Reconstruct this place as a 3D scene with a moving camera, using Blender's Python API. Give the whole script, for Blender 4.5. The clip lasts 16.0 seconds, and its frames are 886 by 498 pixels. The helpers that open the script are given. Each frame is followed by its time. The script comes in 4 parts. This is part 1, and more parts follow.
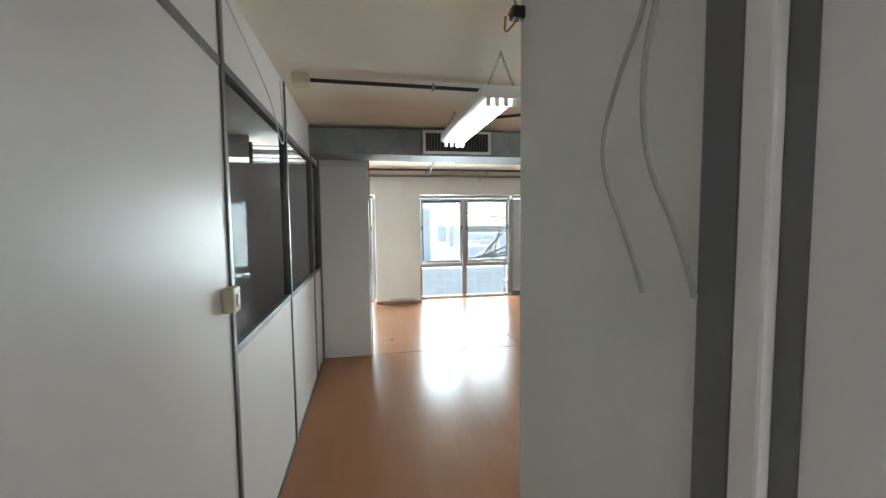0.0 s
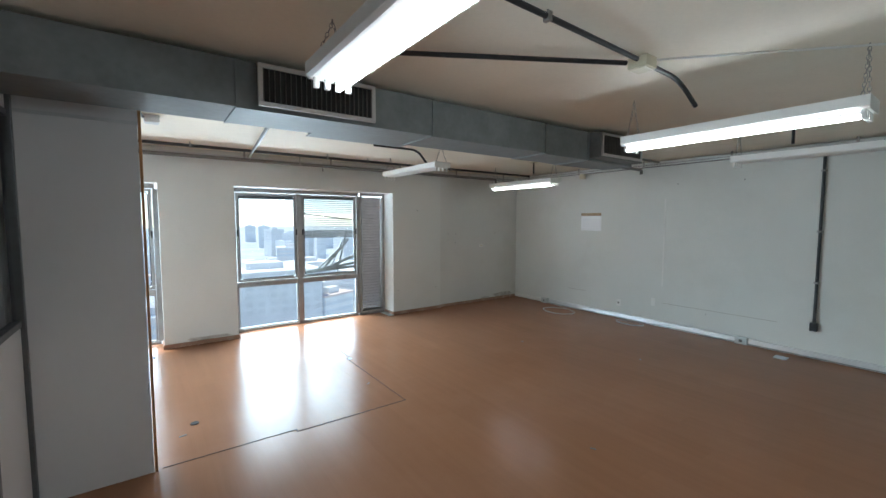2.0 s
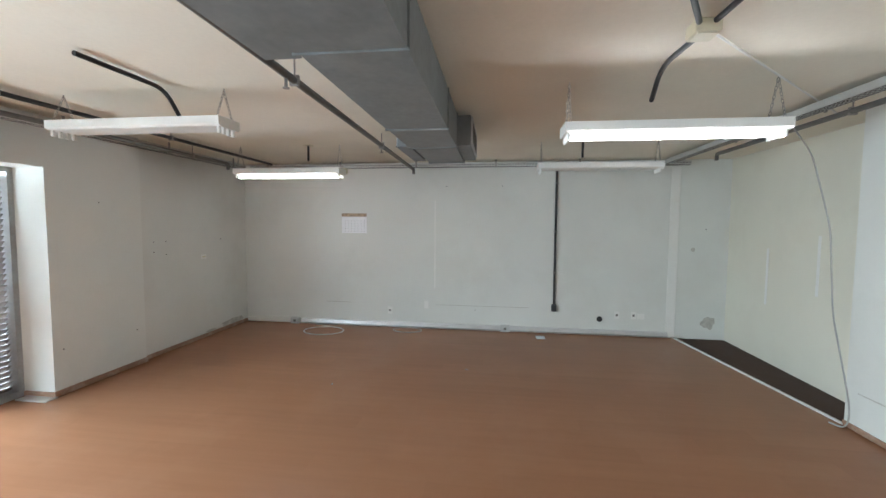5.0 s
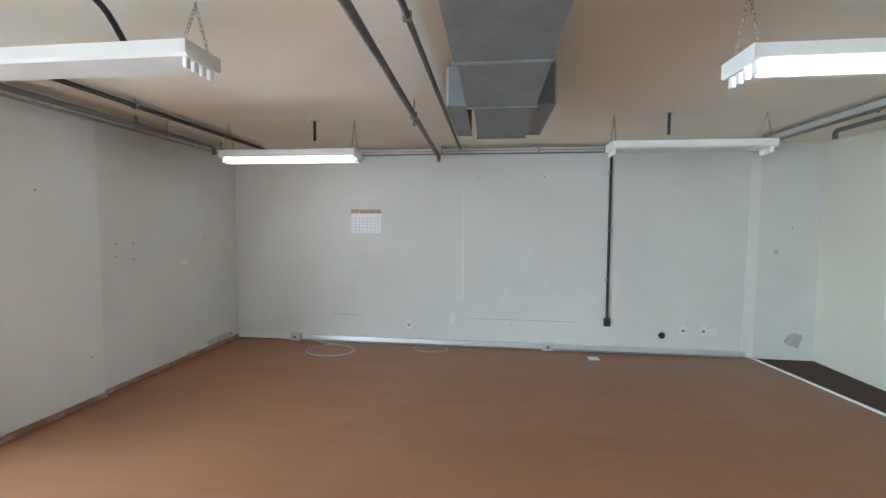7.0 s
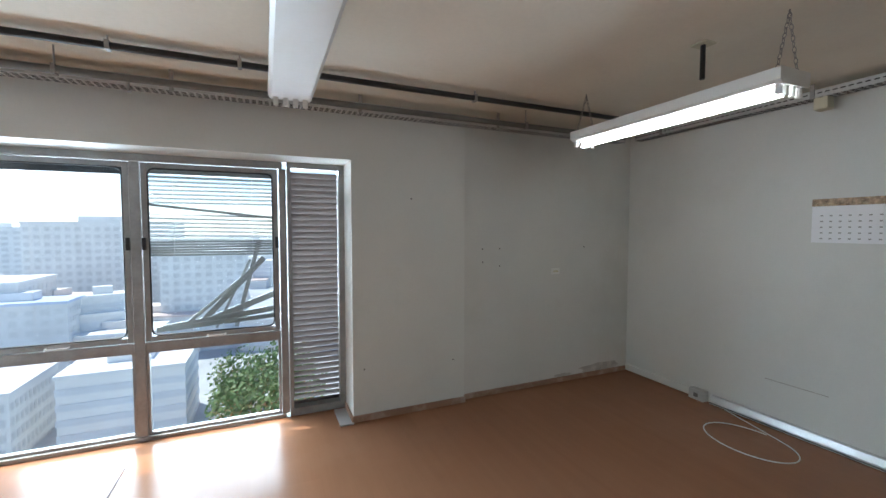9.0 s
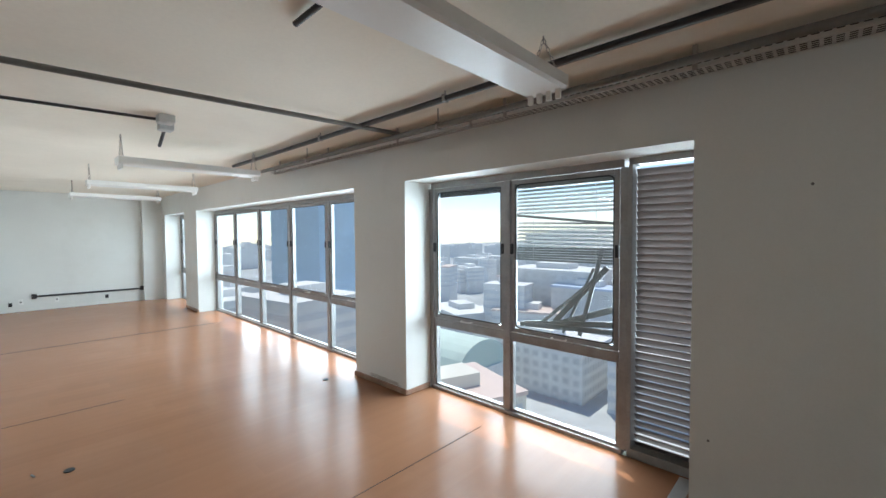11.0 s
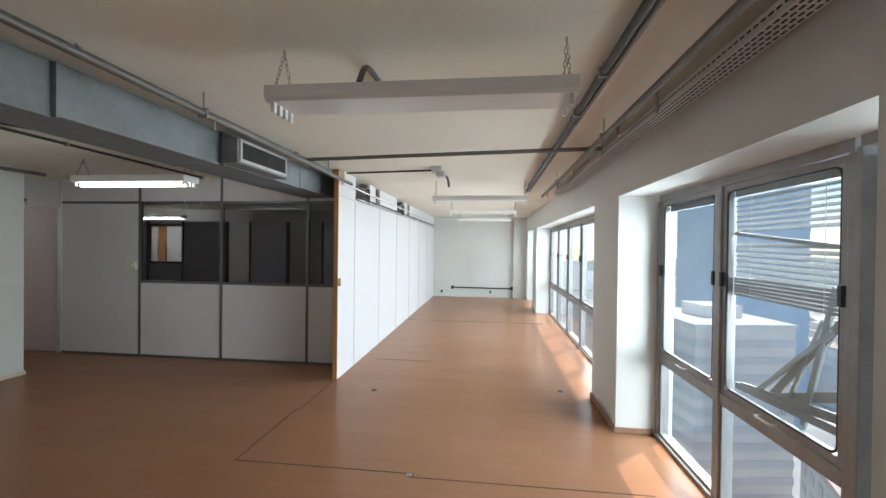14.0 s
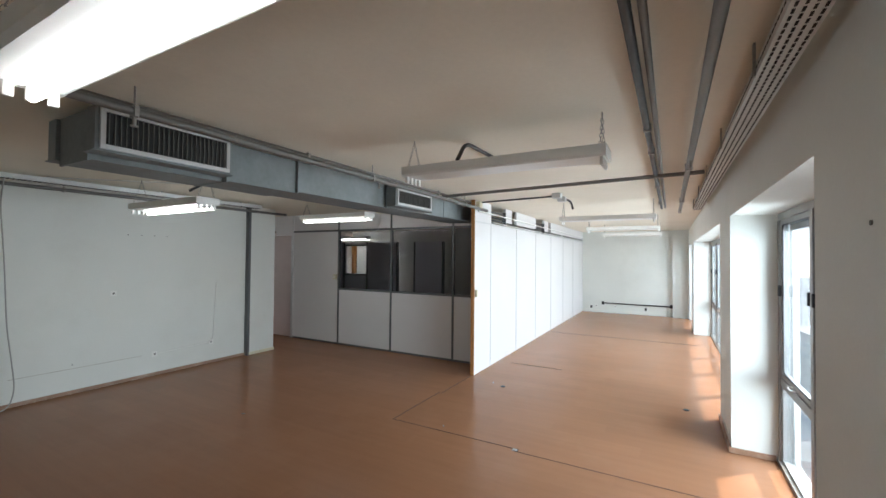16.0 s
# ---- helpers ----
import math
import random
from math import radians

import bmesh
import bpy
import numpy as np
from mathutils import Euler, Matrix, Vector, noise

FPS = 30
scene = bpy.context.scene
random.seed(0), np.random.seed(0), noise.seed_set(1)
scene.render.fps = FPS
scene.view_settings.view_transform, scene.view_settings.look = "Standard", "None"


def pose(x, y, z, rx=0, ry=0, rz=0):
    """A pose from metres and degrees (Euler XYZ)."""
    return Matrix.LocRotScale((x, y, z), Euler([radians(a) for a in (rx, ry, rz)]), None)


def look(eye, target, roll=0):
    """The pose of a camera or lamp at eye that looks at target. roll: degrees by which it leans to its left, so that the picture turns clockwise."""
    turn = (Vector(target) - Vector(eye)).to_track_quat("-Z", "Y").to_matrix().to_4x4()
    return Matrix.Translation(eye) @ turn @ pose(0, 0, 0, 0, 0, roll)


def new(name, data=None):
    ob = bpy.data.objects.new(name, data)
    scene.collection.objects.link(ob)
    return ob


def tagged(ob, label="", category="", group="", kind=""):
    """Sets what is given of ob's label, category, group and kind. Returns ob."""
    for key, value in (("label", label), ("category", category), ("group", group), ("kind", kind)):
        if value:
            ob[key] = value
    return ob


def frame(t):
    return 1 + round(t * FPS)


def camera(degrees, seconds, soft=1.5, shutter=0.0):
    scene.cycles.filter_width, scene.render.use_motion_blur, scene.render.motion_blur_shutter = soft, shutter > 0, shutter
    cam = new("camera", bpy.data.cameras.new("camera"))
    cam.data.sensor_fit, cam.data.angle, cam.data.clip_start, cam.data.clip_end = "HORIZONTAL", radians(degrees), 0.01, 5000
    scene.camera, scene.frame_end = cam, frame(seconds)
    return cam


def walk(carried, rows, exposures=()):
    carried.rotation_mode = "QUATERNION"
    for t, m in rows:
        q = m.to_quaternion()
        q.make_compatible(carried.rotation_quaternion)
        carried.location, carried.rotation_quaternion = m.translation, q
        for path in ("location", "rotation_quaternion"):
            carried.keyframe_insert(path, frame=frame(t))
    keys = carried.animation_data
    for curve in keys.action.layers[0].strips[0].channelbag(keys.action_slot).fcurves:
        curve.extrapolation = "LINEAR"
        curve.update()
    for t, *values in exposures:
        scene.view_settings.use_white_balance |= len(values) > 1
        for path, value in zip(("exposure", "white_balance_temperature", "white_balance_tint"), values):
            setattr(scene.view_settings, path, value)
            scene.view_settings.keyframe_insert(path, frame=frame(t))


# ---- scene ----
cam = camera(94.7, 16.0)
PATH = [
    (0, (0.535, 0.88, 1.578), (0.897, 2.843, 1.439), -0.6),
    (0.5, (0.476, 1.307, 1.593), (0.655, 3.294, 1.452), -0.5),
    (1, (0.524, 1.742, 1.601), (0.775, 3.721, 1.458), -0.2),
    (1.5, (0.544, 2.153, 1.607), (1.223, 4.029, 1.464), -0.2),
    (2, (0.593, 2.547, 1.63), (1.755, 4.168, 1.487), 0.1),
    (2.5, (0.644, 2.923, 1.653), (2.169, 4.21, 1.52), 0.3),
    (3, (0.64, 3.315, 1.621), (2.386, 4.283, 1.503), 0.5),
    (3.5, (0.653, 3.693, 1.621), (2.519, 4.403, 1.498), 0.5),
    (4, (0.692, 4.03, 1.632), (2.614, 4.568, 1.511), 0.5),
    (4.2, (0.708, 4.156, 1.627), (2.646, 4.637, 1.505), 0.5),
    (6.3, (1.256, 5.287, 1.57), (3.253, 5.346, 1.444), 0.3),
    (6.5, (1.384, 5.293, 1.56), (3.379, 5.385, 1.434), 0.4),
    (7, (1.737, 5.271, 1.54), (3.722, 5.504, 1.429), 0.4),
    (7.5, (2.17, 5.309, 1.53), (4.098, 5.834, 1.427), 0.3),
    (8, (2.63, 5.274, 1.54), (4.377, 6.244, 1.433), 0.4),
    (8.5, (2.883, 5.377, 1.52), (4.3, 6.788, 1.435), -0.2),
    (9, (3.316, 5.451, 1.54), (4.112, 7.284, 1.443), 0.0),
    (9.5, (3.658, 5.527, 1.55), (3.779, 7.523, 1.456), 0.1),
    (10, (3.982, 5.633, 1.57), (3.438, 7.558, 1.493), 0.3),
    (10.2, (4.055, 5.704, 1.57), (3.313, 7.561, 1.487), -0.0),
    (12.3, (5.197, 6.62, 1.547), (3.315, 7.296, 1.517), 0.9),
    (12.5, (5.244, 6.696, 1.571), (3.33, 7.276, 1.539), 0.8),
    (13, (5.284, 6.949, 1.568), (3.312, 7.282, 1.549), 0.7),
    (13.5, (5.269, 7.258, 1.607), (3.27, 7.325, 1.586), 0.8),
    (14, (5.253, 7.538, 1.624), (3.266, 7.307, 1.607), 0.7),
    (14.5, (5.226, 7.776, 1.615), (3.292, 7.267, 1.615), 0.6),
    (15, (5.266, 7.977, 1.647), (3.403, 7.251, 1.661), 0.5),
    (15.5, (5.555, 8.148, 1.67), (3.756, 7.275, 1.709), 0.5),
    (16, (5.906, 8.185, 1.69), (4.159, 7.213, 1.729), 0.5),
]
EXPOSURES = [(0.0, 1.8, 6800, 5), (0.5, 1.65, 6800, 5), (1.0, 1.45, 6600, 5), (2.5, 1.35, 6100, 6), (4.0, 1.6, 6600, 9), (7.0, 1.95, 6250, 9), (8.0, 1.75, 6200, 8), (9.0, 1.3, 6200, 8), (10.0, 0.75, 6250, 8), (12.5, 0.72, 6800, 10), (14.5, 0.87, 6750, 10), (16.0, 1.0, 6700, 10)]
walk(cam, [(t, look(eye, target, roll)) for t, eye, target, roll in PATH], EXPOSURES)

# ---- light ----
H = 2.52                       # ceiling height
world = bpy.data.worlds.new("world")
scene.world = world
world.use_nodes = True
wn = world.node_tree
sky = wn.nodes.new("ShaderNodeTexSky")
sky.sky_type = 'NISHITA'
sky.sun_disc = False
SUN_DIR = Vector((-0.875, 1.0, 3.3)).normalized()
sky.sun_elevation = math.asin(SUN_DIR.z)
sky.sun_rotation = math.atan2(SUN_DIR.x, SUN_DIR.y)
sky.air_density = 0.8
sky.dust_density = 0.04
sky.ozone_density = 0.8
wn.links.new(sky.outputs[0], wn.nodes["Background"].inputs[0])
wn.nodes["Background"].inputs[1].default_value = 0.115
sun = new("sun", bpy.data.lights.new("sun", 'SUN'))
sun.data.energy = 2.4
sun.data.angle = radians(0.5)
sun.data.color = (1.0, 0.95, 0.86)
sun.matrix_world = look(SUN_DIR * 50, (0, 0, 0))


def window_light(x0, x1, watts):
    """Sky light before a window's opening, outside the glass."""
    ob = new("window_skylight", bpy.data.lights.new("window_skylight", 'AREA'))
    ob.data.shape = 'RECTANGLE'
    ob.data.size, ob.data.size_y = x1 - x0, 3.0
    ob.data.energy = watts
    ob.data.color = (0.74, 0.89, 1.0)
    ob.matrix_world = look(((x0 + x1) / 2, 10.4, 1.9), ((x0 + x1) / 2, 0, 1.9))
    return ob


window_light(1.2, 3.9, 255)
window_light(-5.1, 0.9, 340)
window_light(-7.5, -5.5, 110)


# ---- materials ----
def mat(name, colour, rough=0.6, metal=0.0, var=0.12, scale=6.0, fine=60.0, bump=0.05, random_hue=0.0, stain=None, stain_scale=0.7, stain_amount=0.35, stretch=(1, 1, 1), spec=0.5, rvar=0.07):
    """A surface with variation at two scales, fine relief and, if given, stains."""
    m = bpy.data.materials.new(name)
    m.use_nodes = True
    nt = m.node_tree
    b = nt.nodes["Principled BSDF"]
    b.inputs["Roughness"].default_value = rough
    b.inputs["Metallic"].default_value = metal
    b.inputs["Specular IOR Level"].default_value = spec
    geo = nt.nodes.new("ShaderNodeNewGeometry")
    mp = nt.nodes.new("ShaderNodeMapping")
    mp.inputs["Scale"].default_value = stretch
    nt.links.new(geo.outputs["Position"], mp.inputs[0])
    n1 = nt.nodes.new("ShaderNodeTexNoise")
    n1.inputs["Scale"].default_value = scale
    n1.inputs["Detail"].default_value = 5
    n2 = nt.nodes.new("ShaderNodeTexNoise")
    n2.inputs["Scale"].default_value = fine
    n2.inputs["Detail"].default_value = 4
    nt.links.new(mp.outputs[0], n1.inputs[0])
    nt.links.new(mp.outputs[0], n2.inputs[0])
    add = nt.nodes.new("ShaderNodeMath")
    add.operation = 'MULTIPLY_ADD'
    nt.links.new(n2.outputs[0], add.inputs[0])
    add.inputs[1].default_value = 0.4
    nt.links.new(n1.outputs[0], add.inputs[2])
    ramp = nt.nodes.new("ShaderNodeMapRange")
    ramp.inputs[1].default_value, ramp.inputs[2].default_value = 0.4, 1.0
    ramp.inputs[3].default_value, ramp.inputs[4].default_value = 1 - var, 1 + var
    nt.links.new(add.outputs[0], ramp.inputs[0])
    val = nt.nodes.new("ShaderNodeHueSaturation")
    val.inputs["Color"].default_value = (*colour, 1)
    nt.links.new(ramp.outputs[0], val.inputs["Value"])
    out = val.outputs[0]
    if random_hue:
        oi = nt.nodes.new("ShaderNodeObjectInfo")
        rr = nt.nodes.new("ShaderNodeMapRange")
        rr.inputs[3].default_value, rr.inputs[4].default_value = 1 - random_hue, 1 + random_hue
        nt.links.new(oi.outputs["Random"], rr.inputs[0])
        hv = nt.nodes.new("ShaderNodeHueSaturation")
        nt.links.new(out, hv.inputs["Color"])
        nt.links.new(rr.outputs[0], hv.inputs["Value"])
        out = hv.outputs[0]
    if stain:
        n3 = nt.nodes.new("ShaderNodeTexNoise")
        n3.inputs["Scale"].default_value = stain_scale
        n3.inputs["Detail"].default_value = 8
        n3.inputs["Roughness"].default_value = 0.65
        nt.links.new(geo.outputs["Position"], n3.inputs[0])
        sr = nt.nodes.new("ShaderNodeMapRange")
        sr.inputs[1].default_value, sr.inputs[2].default_value = 0.5, 0.78
        sr.inputs[4].default_value = stain_amount
        nt.links.new(n3.outputs[0], sr.inputs[0])
        mx = nt.nodes.new("ShaderNodeMixRGB")
        mx.inputs[2].default_value = (*stain, 1)
        nt.links.new(sr.outputs[0], mx.inputs[0])
        nt.links.new(out, mx.inputs[1])
        out = mx.outputs[0]
    nt.links.new(out, b.inputs["Base Color"])
    rv = nt.nodes.new("ShaderNodeMapRange")
    rv.inputs[1].default_value, rv.inputs[2].default_value = 0.3, 0.7
    rv.inputs[3].default_value, rv.inputs[4].default_value = max(rough - rvar, 0.02), min(rough + rvar, 1)
    nt.links.new(n1.outputs[0], rv.inputs[0])
    nt.links.new(rv.outputs[0], b.inputs["Roughness"])
    if bump:
        bp = nt.nodes.new("ShaderNodeBump")
        bp.inputs["Strength"].default_value = bump
        bp.inputs["Distance"].default_value = 0.01
        nt.links.new(add.outputs[0], bp.inputs["Height"])
        nt.links.new(bp.outputs[0], b.inputs["Normal"])
    return m


def glow(name, colour, strength):
    m = bpy.data.materials.new(name)
    m.use_nodes = True
    b = m.node_tree.nodes["Principled BSDF"]
    b.inputs["Base Color"].default_value = (0.9, 0.9, 0.9, 1)
    b.inputs["Emission Color"].default_value = (*colour, 1)
    b.inputs["Emission Strength"].default_value = strength
    return m


def glass_mat(name, tint, rough=0.0, milk=0.0, gloss=0.03, graze=0.6):
    """Thin pane: mostly clear with a Fresnel-driven gloss, a little haze of dust."""
    m = bpy.data.materials.new(name)
    m.use_nodes = True
    nt = m.node_tree
    nt.nodes.remove(nt.nodes["Principled BSDF"])
    tr = nt.nodes.new("ShaderNodeBsdfTransparent")
    tr.inputs[0].default_value = (*tint, 1)
    gl = nt.nodes.new("ShaderNodeBsdfGlossy")
    gl.inputs["Roughness"].default_value = rough
    lw = nt.nodes.new("ShaderNodeLayerWeight")
    lw.inputs[0].default_value = 0.5
    pw = nt.nodes.new("ShaderNodeMath")
    pw.operation = 'POWER'
    nt.links.new(lw.outputs["Facing"], pw.inputs[0])
    pw.inputs[1].default_value = 5.0
    fr = nt.nodes.new("ShaderNodeMath")
    fr.operation = 'MULTIPLY_ADD'
    nt.links.new(pw.outputs[0], fr.inputs[0])
    fr.inputs[1].default_value = graze
    fr.inputs[2].default_value = gloss
    mix = nt.nodes.new("ShaderNodeMixShader")
    nt.links.new(fr.outputs[0], mix.inputs[0])
    nt.links.new(tr.outputs[0], mix.inputs[1])
    nt.links.new(gl.outputs[0], mix.inputs[2])
    last = mix.outputs[0]
    if milk:
        di = nt.nodes.new("ShaderNodeBsdfDiffuse")
        di.inputs[0].default_value = (0.8, 0.84, 0.86, 1)
        mx = nt.nodes.new("ShaderNodeMixShader")
        mx.inputs[0].default_value = milk
        nt.links.new(last, mx.inputs[1])
        nt.links.new(di.outputs[0], mx.inputs[2])
        last = mx.outputs[0]
    nt.links.new(last, nt.nodes["Material Output"].inputs[0])
    return m


M_WALL = mat("painted_plaster", (0.71, 0.72, 0.685), 0.6, var=0.05, scale=1.2, fine=90, bump=0.12, stain=(0.5, 0.49, 0.43), stain_scale=0.9, stain_amount=0.3)
# Same plaster as M_WALL, darkened: the recess's shade is put into its colour.
M_SHADEWALL = mat("shade_toned_plaster", (0.67, 0.67, 0.635), 0.65, var=0.06, scale=1.2, fine=90, bump=0.15, stain=(0.46, 0.44, 0.37), stain_scale=0.8, stain_amount=0.4)
M_CREAM = mat("cream_plaster", (0.74, 0.72, 0.62), 0.6, var=0.05, scale=1.2, fine=90, bump=0.12, stain=(0.52, 0.48, 0.38), stain_scale=0.9, stain_amount=0.3)
M_CEIL = mat("ceiling_paint", (0.85, 0.80, 0.69), 0.8, var=0.06, scale=0.9, fine=40, bump=0.15, stain=(0.50, 0.44, 0.35), stain_scale=0.6, stain_amount=0.25)
M_FLOOR = mat("laminate", (0.30, 0.143, 0.078), 0.23, spec=0.12, var=0.05, scale=1.0, fine=7, bump=0.0, rvar=0.008, random_hue=0.03, stretch=(16, 0.8, 1), stain=(0.40, 0.21, 0.13), stain_scale=0.9, stain_amount=0.3)
M_SUB = mat("floor_joint", (0.07, 0.04, 0.03), 0.9)
M_CONC = mat("bare_screed", (0.34, 0.295, 0.235), 0.9, var=0.4, scale=5, fine=40, bump=0.4, stain=(0.22, 0.185, 0.15), stain_scale=4, stain_amount=0.8)
M_PANEL = mat("partition_laminate", (0.70, 0.685, 0.685), 0.42, spec=0.35, var=0.02, scale=1.5, fine=30, bump=0.0, rvar=0.01)
M_PINK = mat("pinkish_door_laminate", (0.56, 0.46, 0.44), 0.35, var=0.04)
M_GREYPANEL = mat("grey_partition_laminate", (0.63, 0.61, 0.66), 0.45, var=0.05, scale=2)
M_POST = mat("dark_aluminium", (0.16, 0.165, 0.17), 0.4, 0.7, var=0.1, scale=10)
M_LPOST = mat("light_aluminium", (0.62, 0.62, 0.62), 0.35, 0.6, var=0.08, scale=10)
M_ALU = mat("weathered_window_aluminium", (0.33, 0.33, 0.325), 0.45, 0.35, var=0.18, scale=8, stain=(0.25, 0.22, 0.18), stain_scale=6, stain_amount=0.5)
M_SLAT = mat("louvre_aluminium", (0.24, 0.21, 0.20), 0.5, 0.2, var=0.15, scale=9)
M_GALV = mat("galvanised_steel", (0.22, 0.24, 0.245), 0.6, 0.15, spec=0.25, var=0.22, scale=5, fine=26, bump=0.03, stain=(0.22, 0.24, 0.25), stain_scale=2.2, stain_amount=0.6)
M_TRAY = mat("perforated_tray_steel", (0.58, 0.59, 0.58), 0.5, 0.35, var=0.1, scale=6)
M_BLACK = mat("black_conduit", (0.02, 0.021, 0.024), 0.45, var=0.3, scale=14)
M_GPIPE = mat("grey_painted_pipe", (0.17, 0.165, 0.155), 0.5, 0.3, var=0.2, scale=10)
M_WHITE = mat("white_enamel", (0.80, 0.80, 0.77), 0.35, var=0.03, scale=3, stain=(0.62, 0.58, 0.5), stain_scale=3, stain_amount=0.3)
M_PVC = mat("ivory_plastic", (0.66, 0.62, 0.46), 0.45, var=0.06)
M_CHAIN = mat("zinc_chain", (0.35, 0.34, 0.32), 0.45, 0.8, var=0.2, scale=30)
M_TUBE = glow("lit_tube", (0.90, 0.95, 1.0), 10.5)
M_DEADTUBE = mat("unlit_tube", (0.75, 0.76, 0.74), 0.2, var=0.02)
M_WOOD = mat("varnished_wood", (0.42, 0.19, 0.06), 0.4, var=0.25, scale=3, fine=30, stretch=(8, 8, 0.8))
M_SKIRT = mat("worn_skirting", (0.30, 0.17, 0.11), 0.5, var=0.2, scale=5, stain=(0.6, 0.55, 0.5), stain_scale=5, stain_amount=0.6)
M_CABLE = mat("white_cable", (0.62, 0.61, 0.57), 0.5, var=0.05)
M_GCABLE = mat("grey_cable", (0.36, 0.36, 0.34), 0.5, var=0.05)
M_DAMP = mat("peeling_damp_patch", (0.47, 0.45, 0.41), 0.9, var=0.3, scale=18, fine=90, bump=0.5)
M_PAPER = mat("calendar_paper", (0.90, 0.91, 0.93), 0.7, var=0.02)
M_INK = mat("calendar_print", (0.42, 0.30, 0.20), 0.7, var=0.8, scale=40, stain=(0.7, 0.6, 0.4), stain_scale=25, stain_amount=0.9)
M_DARK = mat("dark_void", (0.03, 0.03, 0.03), 0.9)
M_BLIND = mat("old_blind_slats", (0.25, 0.26, 0.25), 0.5, var=0.1, scale=12)
M_GLASS = glass_mat("window_glass", (0.96, 0.98, 0.99), 0.0, 0.012)
M_PGLASS = glass_mat("partition_glass", (0.92, 0.925, 0.94), 0.0, 0.0, 0.010, 0.02)


# ---- builders ----
def thing(name, at=(0, 0, 0), label="", category="", group="", kind=""):
    ob = new(name)
    ob.empty_display_size = 0.1
    ob.matrix_basis = Matrix.Translation(at)
    return tagged(ob, label, category, group, kind)


def mesh_of(name, bm, material, smooth=False):
    me = bpy.data.meshes.new(name)
    bm.to_mesh(me)
    bm.free()
    me.materials.append(material)
    if smooth:
        me.shade_smooth()
        me.set_sharp_from_angle(angle=radians(40))
    return me


def part(name, bm, material, parent=None, label="", smooth=False):
    """One mesh object, under a thing or a part; its mesh is given in world places and moved into the parent's."""
    ob = new(name, mesh_of(name, bm, material, smooth))
    if parent:
        ob.parent = parent
        place = parent.matrix_basis.copy()
        up = parent.parent
        while up:
            place = up.matrix_basis @ place
            up = up.parent
        ob.data.transform(place.inverted())
    if label:
        ob["label"] = label
    return ob


def add_box(bm, x0, x1, y0, y1, z0, z1, bevel=0.0, m=None):
    made = bmesh.ops.create_cube(bm, size=1.0)["verts"]
    bmesh.ops.scale(bm, vec=(x1 - x0, y1 - y0, z1 - z0), verts=made)
    bmesh.ops.translate(bm, vec=((x0 + x1) / 2, (y0 + y1) / 2, (z0 + z1) / 2), verts=made)
    if m:
        bmesh.ops.transform(bm, matrix=m, verts=made)
    if bevel:
        edges = list({e for v in made for e in v.link_edges})
        bmesh.ops.bevel(bm, geom=edges, offset=bevel, segments=2, affect='EDGES', profile=0.6)
    return bm


def box(x0, x1, y0, y1, z0, z1, bevel=0.0, m=None):
    return add_box(bmesh.new(), x0, x1, y0, y1, z0, z1, bevel, m)


def add_tube(bm, pts, r, sides=10, caps=True):
    """A round bar along a line of points."""
    pts = [Vector(p) for p in pts]
    rings = []
    ref = None
    for i, p in enumerate(pts):
        d = (pts[min(i + 1, len(pts) - 1)] - pts[max(i - 1, 0)]).normalized()
        if ref is None:
            ref = d.orthogonal().normalized()
        ref = (ref - d * ref.dot(d)).normalized()
        side = d.cross(ref)
        rings.append([bm.verts.new(p + r * (math.cos(a) * ref + math.sin(a) * side)) for a in (2 * math.pi * k / sides for k in range(sides))])
    for a, b in zip(rings, rings[1:]):
        for k in range(sides):
            bm.faces.new((a[k], a[(k + 1) % sides], b[(k + 1) % sides], b[k]))
    if caps:
        bm.faces.new(rings[0][::-1])
        bm.faces.new(rings[-1])
    return bm


def tube(pts, r, sides=10):
    return add_tube(bmesh.new(), pts, r, sides)


def bend(pts, radius=0.08, steps=5):
    """Round the corners of a line of points."""
    pts = [Vector(p) for p in pts]
    out = [pts[0]]
    for a, b, c in zip(pts, pts[1:], pts[2:]):
        p = b + (a - b).normalized() * min(radius, (a - b).length / 2)
        q = b + (c - b).normalized() * min(radius, (c - b).length / 2)
        for k in range(steps + 1):
            s = k / steps
            out.append(p * (1 - s) ** 2 + b * 2 * s * (1 - s) + q * s * s)
    out.append(pts[-1])
    return out


def prism(profile, x0, x1, axis='x'):
    """A closed profile of (u, v) pulled along an axis."""
    bm = bmesh.new()
    ends = []
    for x in (x0, x1):
        ends.append([bm.verts.new((x, u, v) if axis == 'x' else (u, x, v)) for u, v in profile])
    n = len(profile)
    for k in range(n):
        bm.faces.new((ends[0][k], ends[0][(k + 1) % n], ends[1][(k + 1) % n], ends[1][k]))
    bm.faces.new(ends[0][::-1])
    bm.faces.new(ends[1])
    bmesh.ops.recalc_face_normals(bm, faces=bm.faces)
    return bm


def structure(name, bm, material, label="", category=""):
    return tagged(part(name, bm, material), label, category, kind="structure")


# ---- setting ----
XE, XF = 6.92, -7.75           # east and far west wall faces
YP, YG = 8.65, 9.02            # window wall face, glass line
YS, YC = 1.88, 1.50            # south wall face, and behind the bare floor strip
XQ = 0.95                      # passage wall
Y0 = -1.5                      # passage end

